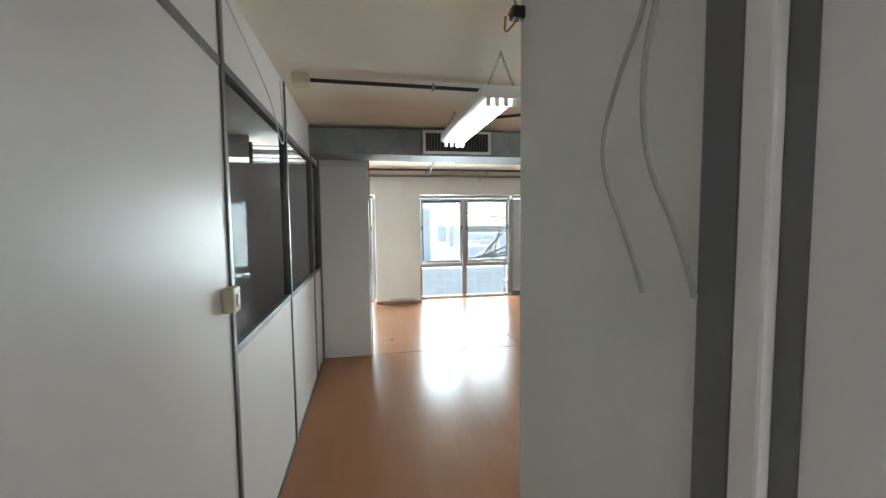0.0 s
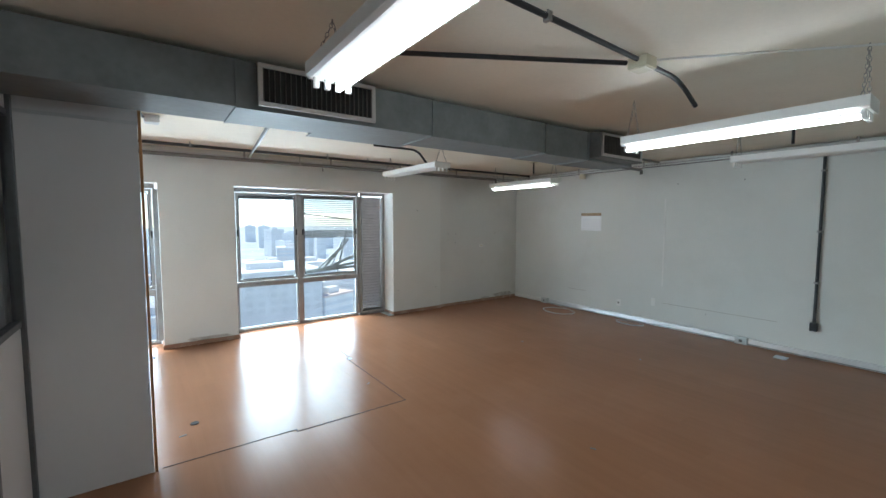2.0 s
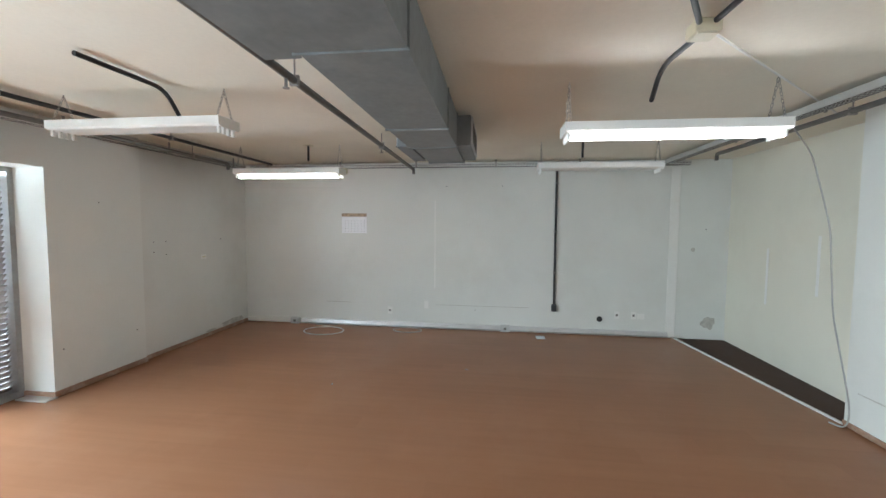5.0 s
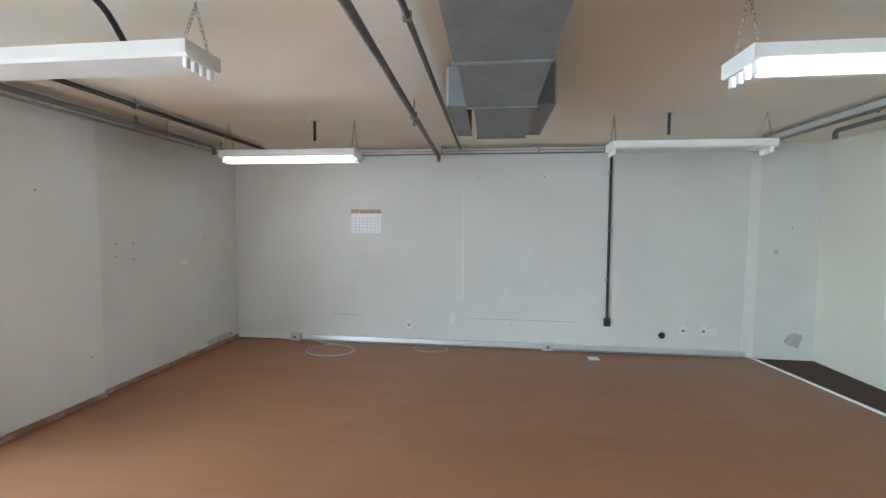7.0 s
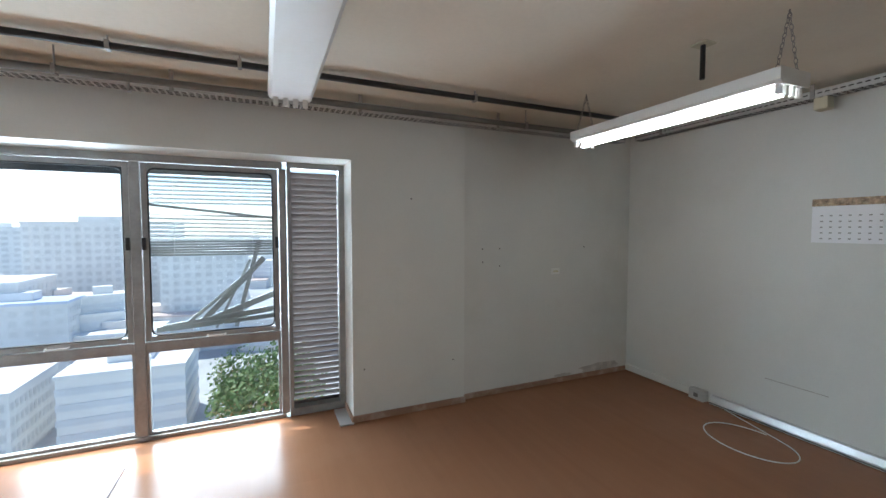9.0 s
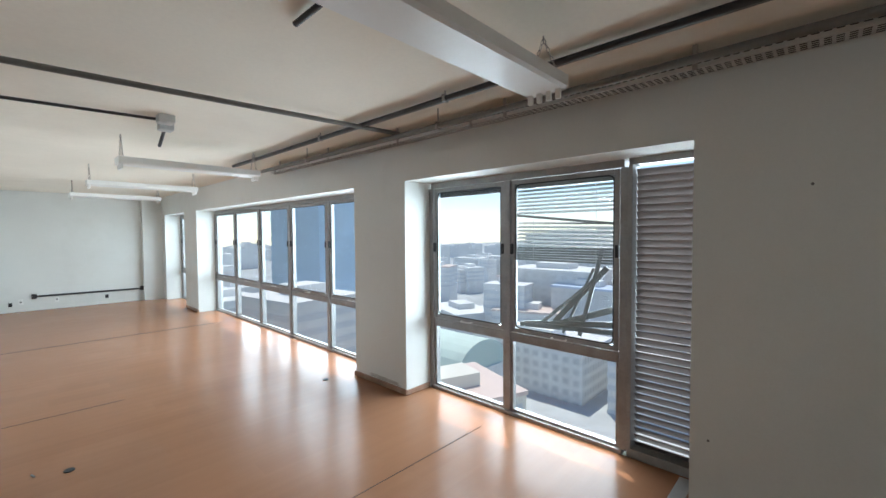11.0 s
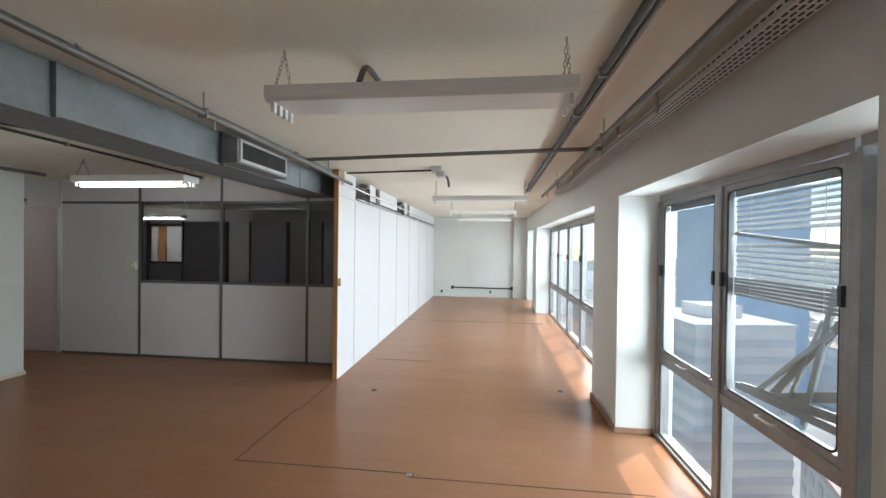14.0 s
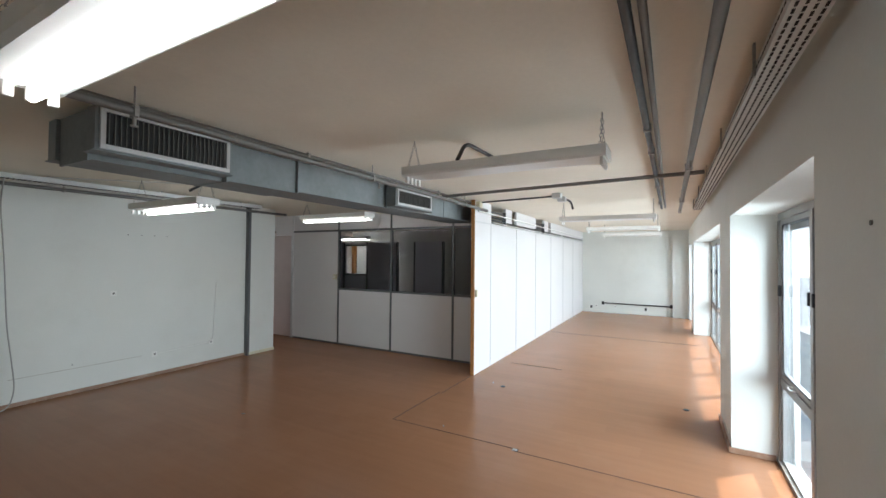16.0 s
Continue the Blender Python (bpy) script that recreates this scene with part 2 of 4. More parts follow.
structure("ceiling", box(XF - 0.2, XE + 0.2, Y0 - 0.2, 9.15, H, H + 0.2), M_CEIL, "stained cream painted concrete ceiling slab", "ceiling")
structure("wall_east", box(XE, XE + 0.2, 1.3, 9.15, -0.2, H), M_WALL, "white painted plaster wall with scuffs", "wall")
structure("wall_far_west", box(XF - 0.2, XF, Y0 - 0.2, 9.15, -0.2, H), M_WALL, "white painted plaster end wall", "wall")
bm = box(1.43, 4.41, 1.72, YS, 0, H)
structure("wall_south", bm, M_WALL, "white painted wall with old cable marks", "wall")
structure("wall_south_recess", box(4.41, XE, 1.3, YC, -0.2, H), M_CREAM, "cream painted wall behind bare floor", "wall")
structure("wall_south_return", box(4.40, 4.415, YC, 1.72, -0.2, H), M_WALL, "short wall return", "wall")
structure("wall_passage", box(XQ, XQ + 0.10, Y0, 1.28, 0, H), M_PANEL, "grey laminate passage wall", "wall")
structure("wall_closing", box(XF, XQ + 0.1, Y0 - 0.2, Y0, -0.2, H), M_PANEL, "plain wall closing the passage", "wall")
col = structure("column_south", box(XQ, 1.43, 1.28, 1.955, 0, H, 0.006), M_WALL, "white painted column beside the passage", "column")
part("corner_profile", box(1.432, 1.475, 1.882, 1.962, 0, H), M_POST, col, "grey metal corner profile")
part("skirting", box(XQ - 0.012, 1.442, 1.94, 1.967, 0.005, 0.05), M_PVC, col)
bm = box(XQ - 0.014, XQ, 1.264, 1.318, 0, H, 0.003)
structure("trim_passage_post", bm, M_POST, "dark metal partition post", "trim")
structure("trim_passage_jamb", box(XQ - 0.018, XQ, 1.225, 1.262, 0, H, 0.005), M_PANEL, "light partition jamb", "trim")
structure("trim_passage_groove", box(XQ - 0.005, XQ, 1.198, 1.224, 0, H), M_POST, "dark groove beside the jamb", "trim")

# window wall, with its three openings
bm = bmesh.new()
for x0, x1 in ((XF, -7.35), (-5.72, -4.87), (0.683, 1.522), (3.93, 4.91)):
    add_box(bm, x0, x1, YP, 9.12, -0.2, H)
for x0, x1 in ((-7.35, -5.72), (-4.87, 0.683), (1.522, 3.93)):
    add_box(bm, x0, x1, YP, 9.12, 2.075, H)
    add_box(bm, x0, x1, 8.93, 9.12, -0.2, -0.004)
structure("wall_north", bm, M_WALL, "white painted window wall with deep reveals", "wall")
structure("wall_north_recess", box(4.913, XE, YP + 0.055, 9.12, -0.2, H), M_SHADEWALL, "plaster wall set back beside the pier, greyed to show its shade", "wall")
for x0, x1 in ((-5.735, -4.855), (0.668, 1.537), (3.915, 4.915)):
    structure("baseboard", box(x0, x1, YP - 0.018, YP, 0.004, 0.055, 0.004), M_SKIRT, "worn brown skirting with peeling paint", "baseboard")
structure("baseboard", box(4.915, XE, YP + 0.035, YP + 0.055, 0.004, 0.05, 0.004), M_SKIRT, "worn brown skirting below damp plaster", "baseboard")
structure("baseboard", box(1.44, 4.41, YS, YS + 0.016, 0.004, 0.045, 0.004), M_SKIRT, "worn brown skirting", "baseboard")
for x in (1.522, 0.683 - 0.016, 3.93 - 0.016):
    structure("baseboard", box(x, x + 0.016, YP, 8.96, 0.004, 0.05, 0.003), M_SKIRT, "skirting in the window reveal", "baseboard")
# far column
structure("column_far", box(XF, XF + 0.12, 8.25, YP, 0, H), M_WALL, "white painted far column", "column")
structure("trim_east_strip", box(XE - 0.012, XE, 2.16, 2.285, 0.0, 2.42, 0.004), M_WHITE, "white upright cover strip on the wall", "trim")
structure("trim_bare_floor_edge", box(4.40, XE, -0.013, 0.013, 0, 0.016, 0.004, Matrix.Translation((4.40, 1.885, 0)) @ Matrix.Rotation(math.atan2(0.30, 2.52), 4, 'Z') @ Matrix.Translation((-4.40, 0, 0))), M_WHITE, "white trim strip at the laminate edge", "trim")
structure("ground_screed", box(4.38, XE, 1.5, 2.25, -0.06, -0.012), M_CONC, "bare dark screed where laminate is missing", "floor")


def partition_bay(wall, y0, y1, glazed=True):
    """One bay of the office partition along y at x = 0."""
    t = 0.035
    if glazed:
        part("lower_panel", box(-t, 0, y0 + 0.018, y1 - 0.018, 0.03, 1.045), M_PANEL, wall)
        part("sill_rail", box(-t - 0.004, 0.006, y0 + 0.018, y1 - 0.018, 1.045, 1.08, 0.003), M_POST, wall)
        part("pane", box(-0.020, -0.014, y0 + 0.02, y1 - 0.02, 1.08, 2.165), M_PGLASS, wall, "clear office glass")
    else:
        part("tall_panel", box(-t, 0, y0 + 0.018, y1 - 0.018, 0.03, 2.165), M_PANEL, wall)
    part("head_rail", box(-t - 0.004, 0.006, y0 + 0.018, y1 - 0.018, 2.165, 2.20, 0.003), M_POST, wall)
    part("top_panel", box(-t, 0, y0 + 0.018, y1 - 0.018, 2.20, H), M_PANEL, wall)
    part("post", box(-t - 0.006, 0.010, y0 - 0.018, y0 + 0.018, 0, H, 0.003), M_POST if glazed else M_LPOST, wall)


office = thing("partition_wall_west", (0, 3, 0), "white laminate office partition with glazed upper panels", "partition", kind="structure")
partition_bay(office, 1.33, 2.60, False)
for a, b in ((2.60, 3.845), (3.845, 5.09), (5.09, 5.665)):
    partition_bay(office, a, b)
part("floor_rail", box(-0.038, 0.004, 1.35, 5.665, 0.0, 0.03), M_POST, office)
part("passage_panel", box(-0.035, 0, Y0, 0.46, 0.0, H), M_PANEL, office)
part("door_head_panel", box(-0.035, 0, 0.46, 1.312, 2.12, H), M_PANEL, office)
part("end_post", box(-0.03, 0.02, 5.645, 5.682, 0, H, 0.003), M_POST, office)
door = tagged(part("door_1", box(-0.034, -0.004, 0.47, 1.30, 0.01, 2.11, 0.003), M_PINK), "closed pinkish laminate passage door", "door", kind="structure")
part("door_jamb", box(-0.04, 0.012, 1.285, 1.312, 0, 2.12), M_LPOST, door)

north = thing("partition_wall_north", (-3, 5.7, 0), "long white laminate partition beside the window aisle", "partition", kind="structure")
edges = [0.556, -0.06, -1.28, -2.5, -3.75, -5.0, -6.25, XF]
for i, (a, b) in enumerate(zip(edges, edges[1:])):
    lo = 0.0
    part("panel", box(b + 0.012, a - 0.004, 5.684, 5.728, lo, 2.2), M_PANEL, north)
    part("joint_strip", box(b - 0.002, b + 0.014, 5.680, 5.733, lo, 2.2), M_LPOST, north)
    if i in (1, 3):
        part("top_panel", box(b + 0.25, a - 0.65, 5.684, 5.728, 2.285, H), M_PANEL, north)
        g = part("vent_frame", box(a - 0.65, a - 0.62, 5.676, 5.736, 2.22, 2.45), M_POST, north)
        for k in range(5):
            part("vent_slat", box(a - 0.62, a - 0.02, 5.69, 5.72, 2.235 + k * 0.043, 2.245 + k * 0.043), M_POST, north)
    else:
        part("top_panel", box(b, a, 5.684, 5.728, 2.285 if i else 2.22, H), M_PANEL, north)
    part("top_rail", box(b, a, 5.680, 5.733, 2.2, 2.22), M_LPOST, north)
part("end_edge", box(0.556, 0.572, 5.680, 5.734, 0, H, 0.003), M_WOOD, north, "raw brown end edge")
part("wall_conduit", tube([(0.5, 5.76, 2.36), (-7.6, 5.76, 2.34)], 0.014), M_WHITE, north)
part("wall_conduit", tube([(-0.1, 5.75, 2.235), (-7.6, 5.75, 2.23)], 0.008), M_WHITE, north)

# rooms behind the glass
back = thing("partition_wall_inner", (-2.6, 2, 0), "grey office partition with a small inner window", "partition", kind="structure")
for a, b in ((Y0, 0.35), (1.15, 2.12), (2.65, 3.45), (4.2, 5.66)):
    part("panel", box(-2.64, -2.6, a + 0.01, b - 0.01, 0, 2.06), M_GREYPANEL, back)
part("panel", box(-2.64, -2.6, 0.35, 1.15, 0, 1.2), M_GREYPANEL, back)
part("panel", box(-2.64, -2.6, 0.35, 1.15, 2.0, 2.06), M_GREYPANEL, back)
for z in (1.2, 1.98):
    part("window_rail", box(-2.66, -2.58, 0.35, 1.15, z - 0.02, z + 0.02), M_POST, back)
for y in (0.35, 1.15, 2.12, 2.65, 3.45, 4.2):
    part("post", box(-2.66, -2.58, y - 0.02, y + 0.02, 0, 2.06), M_POST, back)
inner = thing("partition_wall_cross", (-1.5, 0.6, 0), "grey cross partition in the inner office", "partition", kind="structure")
part("panel", box(-2.6, -0.05, Y0 + 0.5, Y0 + 0.54, 0, 2.06), M_GREYPANEL, inner)
wd = tagged(part("door_2", box(-4.99, -4.95, -1.48, -1.28, 0, 2.1, 0.004), M_WOOD), "varnished wooden door edge in the back office", "door", kind="structure")
structure("wall_back_office", box(-5.2, -5.0, Y0, 5.68, 0, H), M_WALL, "white back office wall", "wall")


# ---- windows ----
def sash(win, x0, x1, z0, z1, y=YG, r=0.035):
    """An opening sash with rounded inner corners, handles and a stay."""
    w = 0.036
    bm = bmesh.new()
    for a, b, c, d in ((x0, x0 + w, z0, z1), (x1 - w, x1, z0, z1), (x0 + w, x1 - w, z0, z0 + w), (x0 + w, x1 - w, z1 - w, z1)):
        add_box(bm, a, b, y - 0.032, y + 0.012, c, d, 0.004)
    part("sash_frame", bm, M_ALU, win)
    seal = bend([(x0 + w + 0.004, y - 0.026, (z0 + z1) / 2), (x0 + w + 0.004, y - 0.026, z0 + w + 0.004), (x1 - w - 0.004, y - 0.026, z0 + w + 0.004), (x1 - w - 0.004, y - 0.026, z1 - w - 0.004), (x0 + w + 0.004, y - 0.026, z1 - w - 0.004), (x0 + w + 0.004, y - 0.026, (z0 + z1) / 2)], 0.05)
    part("rubber_seal", tube(seal, 0.006, 6), M_BLACK, win)
    pane = part("pane", box(x0 + w - 0.004, x1 - w + 0.004, y - 0.010, y - 0.004, z0 + w - 0.004, z1 - w + 0.004), M_GLASS, win)
    pane.visible_shadow = False
    xm = (x0 + x1) / 2
    bm = tube(bend([(xm - 0.06, y - 0.034, z0 + 0.012), (xm - 0.06, y - 0.07, z0 + 0.012), (xm + 0.06, y - 0.07, z0 + 0.012), (xm + 0.06, y - 0.034, z0 + 0.012)], 0.02), 0.006, 6)
    part("pull_handle", bm, M_LPOST, win)
    for x in (x0 + 0.012, x1 - 0.012):
        part("side_catch", box(x - 0.012, x + 0.012, y - 0.055, y - 0.032, (z0 + z1) / 2 + 0.02, (z0 + z1) / 2 + 0.11, 0.005), M_BLACK, win)


def window(name, bays, label, top=2.05, transom=0.69):
    x0, x1 = bays[0], bays[-1]
    win = thing(name, ((x0 + x1) / 2, YG, 0), label, "window", kind="structure")
    part("window_sill", box(x0, x1, YG - 0.055, YG + 0.06, -0.004, 0.03, 0.004), M_ALU, win)
    part("window_head", box(x0, x1, YG - 0.045, YG + 0.05, top - 0.03, 2.075, 0.004), M_ALU, win)
    for i, x in enumerate(bays):
        h = 0.032 if 0 < i < len(bays) - 1 else 0.028
        part("mullion", box(x - h, x + h, YG - 0.045, YG + 0.05, 0.03, top - 0.03, 0.005), M_ALU, win)
    for a, b in zip(bays, bays[1:]):
        a, b = a + 0.032, b - 0.032
        part("transom", box(a, b, YG - 0.04, YG + 0.045, transom - 0.03, transom + 0.03, 0.004), M_ALU, win)
        sash(win, a + 0.004, b - 0.004, transom + 0.034, top - 0.034)
        bm = bmesh.new()
        for p, q, c, d in ((a, a + 0.02, 0.03, transom - 0.03), (b - 0.02, b, 0.03, transom - 0.03), (a + 0.02, b - 0.02, 0.03, 0.05), (a + 0.02, b - 0.02, transom - 0.05, transom - 0.03)):
            add_box(bm, p, q, YG - 0.03, YG + 0.01, c, d, 0.003)
        part("lower_frame", bm, M_ALU, win)
        pane = part("pane", box(a + 0.015, b - 0.015, YG - 0.010, YG - 0.004, 0.045, transom - 0.045), M_GLASS, win)
        pane.visible_shadow = False
    return win


win1 = window("window_1", [1.552, 2.47, 3.445], "weathered aluminium window with two sashes over fixed panes")
part("roller_box", box(1.62, 2.40, YG + 0.02, YG + 0.05, 1.93, 1.985), M_BLACK, win1, "dark rolled blind")
window("window_2", [-4.84, -3.75, -2.64, -1.53, -0.43, 0.655], "long aluminium ribbon window of five bays")
window("window_3", [-7.32, -6.53, -5.75], "small aluminium window beside the far wall")

# louvre beside window 1
louvre = thing("louvre_panel", (3.7, YG, 0), "tall dusty aluminium louvre vent beside the window", "louvre", kind="structure")
part("frame_side", box(3.478, 3.506, YG - 0.065, YG + 0.08, 0.06, 2.03, 0.004), M_ALU, louvre)
part("frame_side", box(3.885, 3.93, YG - 0.05, YG + 0.08, 0.06, 2.03), M_ALU, louvre)
part("frame_bottom", box(3.478, 3.93, YG - 0.05, YG + 0.05, -0.004, 0.06), M_ALU, louvre)
part("frame_top", box(3.478, 3.93, YG - 0.05, YG + 0.05, 2.03, 2.075), M_ALU, louvre)
slat = None
for k in range(40):
    z = 0.075 + k * 0.0488
    if slat is None:
        bm = box(3.508, 3.883, -0.034, 0.034, -0.0025, 0.0025, 0, Matrix.Translation((0, YG + 0.03, z)) @ Matrix.Rotation(radians(-50), 4, 'X'))
        slat = part("slat", bm, M_SLAT, louvre)
        first = z
    else:
        o = new("slat", slat.data)
        o.parent = louvre
        o.matrix_basis = pose(0, 0, z - first)

# broken venetian blind hanging in the second sash
blind = thing("venetian_blind", (2.95, YG + 0.04, 1.5), "broken grey venetian blind with fallen slats", "blind")
part("head_box", box(2.53, 3.40, YG + 0.02, YG + 0.055, 1.945, 1.985), M_BLIND, blind)
zs = [1.925 - 0.031 * k for k in range(16)]
for k, z in enumerate(zs):
    if k in (7, 8):
        continue
    roll = 0.0 if k < 7 else 1.2
    bm = box(-0.425, 0.425, -0.0165, 0.0165, -0.0012, 0.0012, 0, Matrix.Translation((2.955, YG + 0.038, z)) @ Matrix.Rotation(radians(roll), 4, 'Y') @ Matrix.Rotation(radians(36), 4, 'X'))
    part("slat", bm, M_BLIND, blind)
part("slat", box(-0.43, 0.43, -0.012, 0.012, -0.010, 0.010, 0, Matrix.Translation((2.96, YG + 0.03, 1.675)) @ Matrix.Rotation(radians(6), 4, 'Y')), M_BLIND, blind)
for k in range(6):
    part("bundled_slat", box(-0.43, 0.43, -0.014, 0.014, -0.008, 0.008, 0.002, Matrix.Translation((2.955, YG + 0.036, 1.345 + 0.02 * k)) @ Matrix.Rotation(radians(random.uniform(-0.6, 0.6)), 4, 'Y')), M_BLIND, blind)
for (xa, za), (xb, zb), w in (((3.30, 1.31), (2.83, 0.80), 0.022), ((3.26, 1.26), (2.72, 0.79), 0.014), ((3.27, 1.46), (3.09, 0.77), 0.016), ((3.20, 1.30), (2.95, 0.77), 0.010), ((3.39, 1.02), (2.86, 0.82), 0.024), ((3.40, 0.90), (2.60, 0.80), 0.022), ((3.40, 0.84), (2.56, 0.79), 0.020)):
    d = math.atan2(zb - za, xb - xa)
    L = math.hypot(xb - xa, zb - za) / 2
    bm = box(-L, L, -0.008, 0.008, -w, w, 0.003, Matrix.Translation(((xa + xb) / 2, YG + 0.035 + random.uniform(-0.012, 0.012), (za + zb) / 2)) @ Matrix.Rotation(-d, 4, 'Y'))
    part("fallen_slat", bm, M_BLIND, blind)
for x in (2.69, 3.22):
    part("ladder_cord", tube([(x, YG + 0.022, 1.95), (x, YG + 0.022, 1.34)], 0.002, 5), M_CABLE, blind)


# ---- lamps ----
def chain(parent, a, b):
    """Oval links from a up to b."""
    a, b = Vector(a), Vector(b)
    n = max(2, int((b - a).length / 0.024))
    axis = (b - a).normalized()
    bm = bmesh.new()
    q = axis.to_track_quat('Z', 'Y').to_matrix().to_4x4()
    for k in range(n):
        c = a.lerp(b, (k + 0.5) / n)
        m = Matrix.Translation(c) @ q @ Matrix.Rotation(radians(90 * (k % 2)), 4, 'Z')
        ring = [m @ Vector((0.007 * math.cos(t), 0, 0.016 * math.sin(t))) for t in (2 * math.pi * i / 8 for i in range(9))]
        add_tube(bm, ring, 0.0018, 4, False)
    return part("chain", bm, M_CHAIN, parent, "thin steel chain")


def ceiling_lamp(x, y0, y1, lit, label, zt=2.32):
    ym = (y0 + y1) / 2
    lamp = thing("ceiling_lamp", (x, ym, H), label, "ceiling lamp", "hanging fluorescent lamps")
    zb = zt - 0.065
    part("housing", prism([(x - 0.112, zt), (x + 0.112, zt), (x + 0.112, zb + 0.012), (x + 0.096, zb), (x - 0.096, zb), (x - 0.112, zb + 0.012)], y0, y1, 'y'), M_WHITE, lamp)
    for y in (y0 - 0.004, y1):
        part("end_cap", prism([(x - 0.114, zt + 0.002), (x + 0.114, zt + 0.002), (x + 0.114, zb + 0.01), (x + 0.098, zb - 0.003), (x - 0.098, zb - 0.003), (x - 0.114, zb + 0.01)], y, y + 0.004, 'y'), M_WHITE, lamp)
    for k in range(4):
        tx = x - 0.075 + 0.05 * k
        for y in (y0 + 0.012, y1 - 0.032):
            part("lamp_holder", box(tx - 0.013, tx + 0.013, y, y + 0.02, zb - 0.045, zb + 0.005, 0.006), M_WHITE, lamp)
        if k in lit:
            part("tube", tube([(tx, y0 + 0.032, zb - 0.034), (tx, y1 - 0.032, zb - 0.034)], 0.013, 12), M_TUBE, lamp, "lit fluorescent tube", smooth=True)
    for y in (y0 + 0.03, y1 - 0.03):
        chain(lamp, (x - 0.08, y, zt), (x, y, H - 0.015))
        chain(lamp, (x + 0.08, y, zt), (x, y, H - 0.015))
        part("hook", tube([(x, y, H), (x, y, H - 0.02)], 0.004, 6), M_CHAIN, lamp)
    return lamp


ON = "white hanging fluorescent lamp with a lit tube"
OFF = "white hanging fluorescent lamp with empty tube holders"
ceiling_lamp(1.29, 3.10, 4.40, (2,), ON)
ceiling_lamp(3.57, 2.99, 4.28, (0,), ON, 2.245)
ceiling_lamp(5.50, 2.96, 4.25, (), OFF, 2.275)
ceiling_lamp(3.455, 6.55, 7.88, (), OFF, 2.315)
ceiling_lamp(5.48, 6.52, 7.84, (1,), ON, 2.245)
for x in (-0.35, -2.6, -4.8):
    ceiling_lamp(x, 6.75, 8.02, (), OFF, 2.30)
ceiling_lamp(-4.2, -1.42, -0.14, (1, 2), "white hanging fluorescent lamp in the back office")
# Out of view: added to brighten the passage, guessed from a highlight on the panel.
ceiling_lamp(0.47, -1.2, 0.05, (1, 2), "unseen white hanging fluorescent lamp added to light the passage")

# ---- air duct ----
duct = thing("air_duct", (2.5, 5.2, H), "long galvanised steel air duct under the ceiling", "air duct")
segs = [(-0.02, 1.0, 2.24, 5.46), (1.0, 2.28, 2.235, 5.46), (2.28, 3.5, 2.23, 5.44), (3.5, 4.12, 2.22, 5.42), (4.12, 4.9, 2.215, 5.38)]
for a, b, z, y in segs:
    bm = bmesh.new()
    add_box(bm, a, b - 0.004, 5.03, y, z, H - 0.03)
    part("duct_section", bm, M_GALV, duct)
    part("seam_flange", box(b - 0.006, b + 0.008, 5.022, y + 0.008, z - 0.008, H - 0.03), M_GALV, duct)
for x0, x1, yf in ((1.10, 1.80, 5.03),):
    g = thing("air_grille", ((x0 + x1) / 2, yf, 2.36), "light metal air grille with upright vanes", "grille")
    ya = yf - 0.05
    part("collar", box(x0 + 0.01, x1 - 0.01, ya + 0.004, yf - 0.002, 2.265, 2.465), M_DARK, g)
    bm = bmesh.new()
    for p, q, c, e in ((x0, x1, 2.25, 2.275), (x0, x1, 2.455, 2.48), (x0, x0 + 0.025, 2.275, 2.455), (x1 - 0.025, x1, 2.275, 2.455)):
        add_box(bm, p, q, ya - 0.006, ya + 0.012, c, e, 0.002)
    part("frame", bm, M_LPOST, g)
    n = int((x1 - x0) / 0.028)
    for k in range(1, n):
        x = x0 + (x1 - x0) * k / n
        part("vane", box(x - 0.0015, x + 0.0015, ya - 0.005, ya + 0.012, 2.275, 2.455), M_GPIPE, g)
for x0, x1, y0, y1, z0, z1 in ((4.16, 4.93, 4.92, 5.028, 2.245, 2.485), (4.16, 4.93, 5.43, 5.53, 2.245, 2.485), (1.56, 2.32, 5.465, 5.60, 2.245, 2.44)):
    o = thing("duct_outlet", ((x0 + x1) / 2, (y0 + y1) / 2, z0), "galvanised side outlet with a vaned grille", "duct outlet")
    part("body", box(x0, x1, y0, y1, z0, z1, 0.003), M_GALV, o)
    ye, sg = (y0 - 0.001, -1) if y0 < 5 else (y1 + 0.001, 1)
    part("lip", box(x0 - 0.012, x1 + 0.012, min(y0, y1) - 0.006, max(y0, y1) + 0.010, z0 - 0.006, z0 - 0.001), M_GALV, o)
    part("opening", box(x0 + 0.04, x1 - 0.04, min(ye, ye + sg * 0.003), max(ye, ye + sg * 0.003), z0 + 0.025, z1 - 0.025), M_DARK, o)
    bm = bmesh.new()
    for p, q, c, e in ((x0 + 0.02, x1 - 0.02, z0 + 0.01, z0 + 0.035), (x0 + 0.02, x1 - 0.02, z1 - 0.03, z1 - 0.01), (x0 + 0.02, x0 + 0.045, z0 + 0.035, z1 - 0.03), (x1 - 0.045, x1 - 0.02, z0 + 0.035, z1 - 0.03)):
        add_box(bm, p, q, min(ye, ye + sg * 0.014), max(ye, ye + sg * 0.014), c, e, 0.002)
    part("frame", bm, M_LPOST, o)
    for k in range(25):
        x = x0 + 0.06 + k * (x1 - x0 - 0.12) / 24
        part("vane", box(x - 0.002, x + 0.002, min(ye + sg * 0.003, ye + sg * 0.012), max(ye + sg * 0.003, ye + sg * 0.012), z0 + 0.035, z1 - 0.03), M_GPIPE, o)

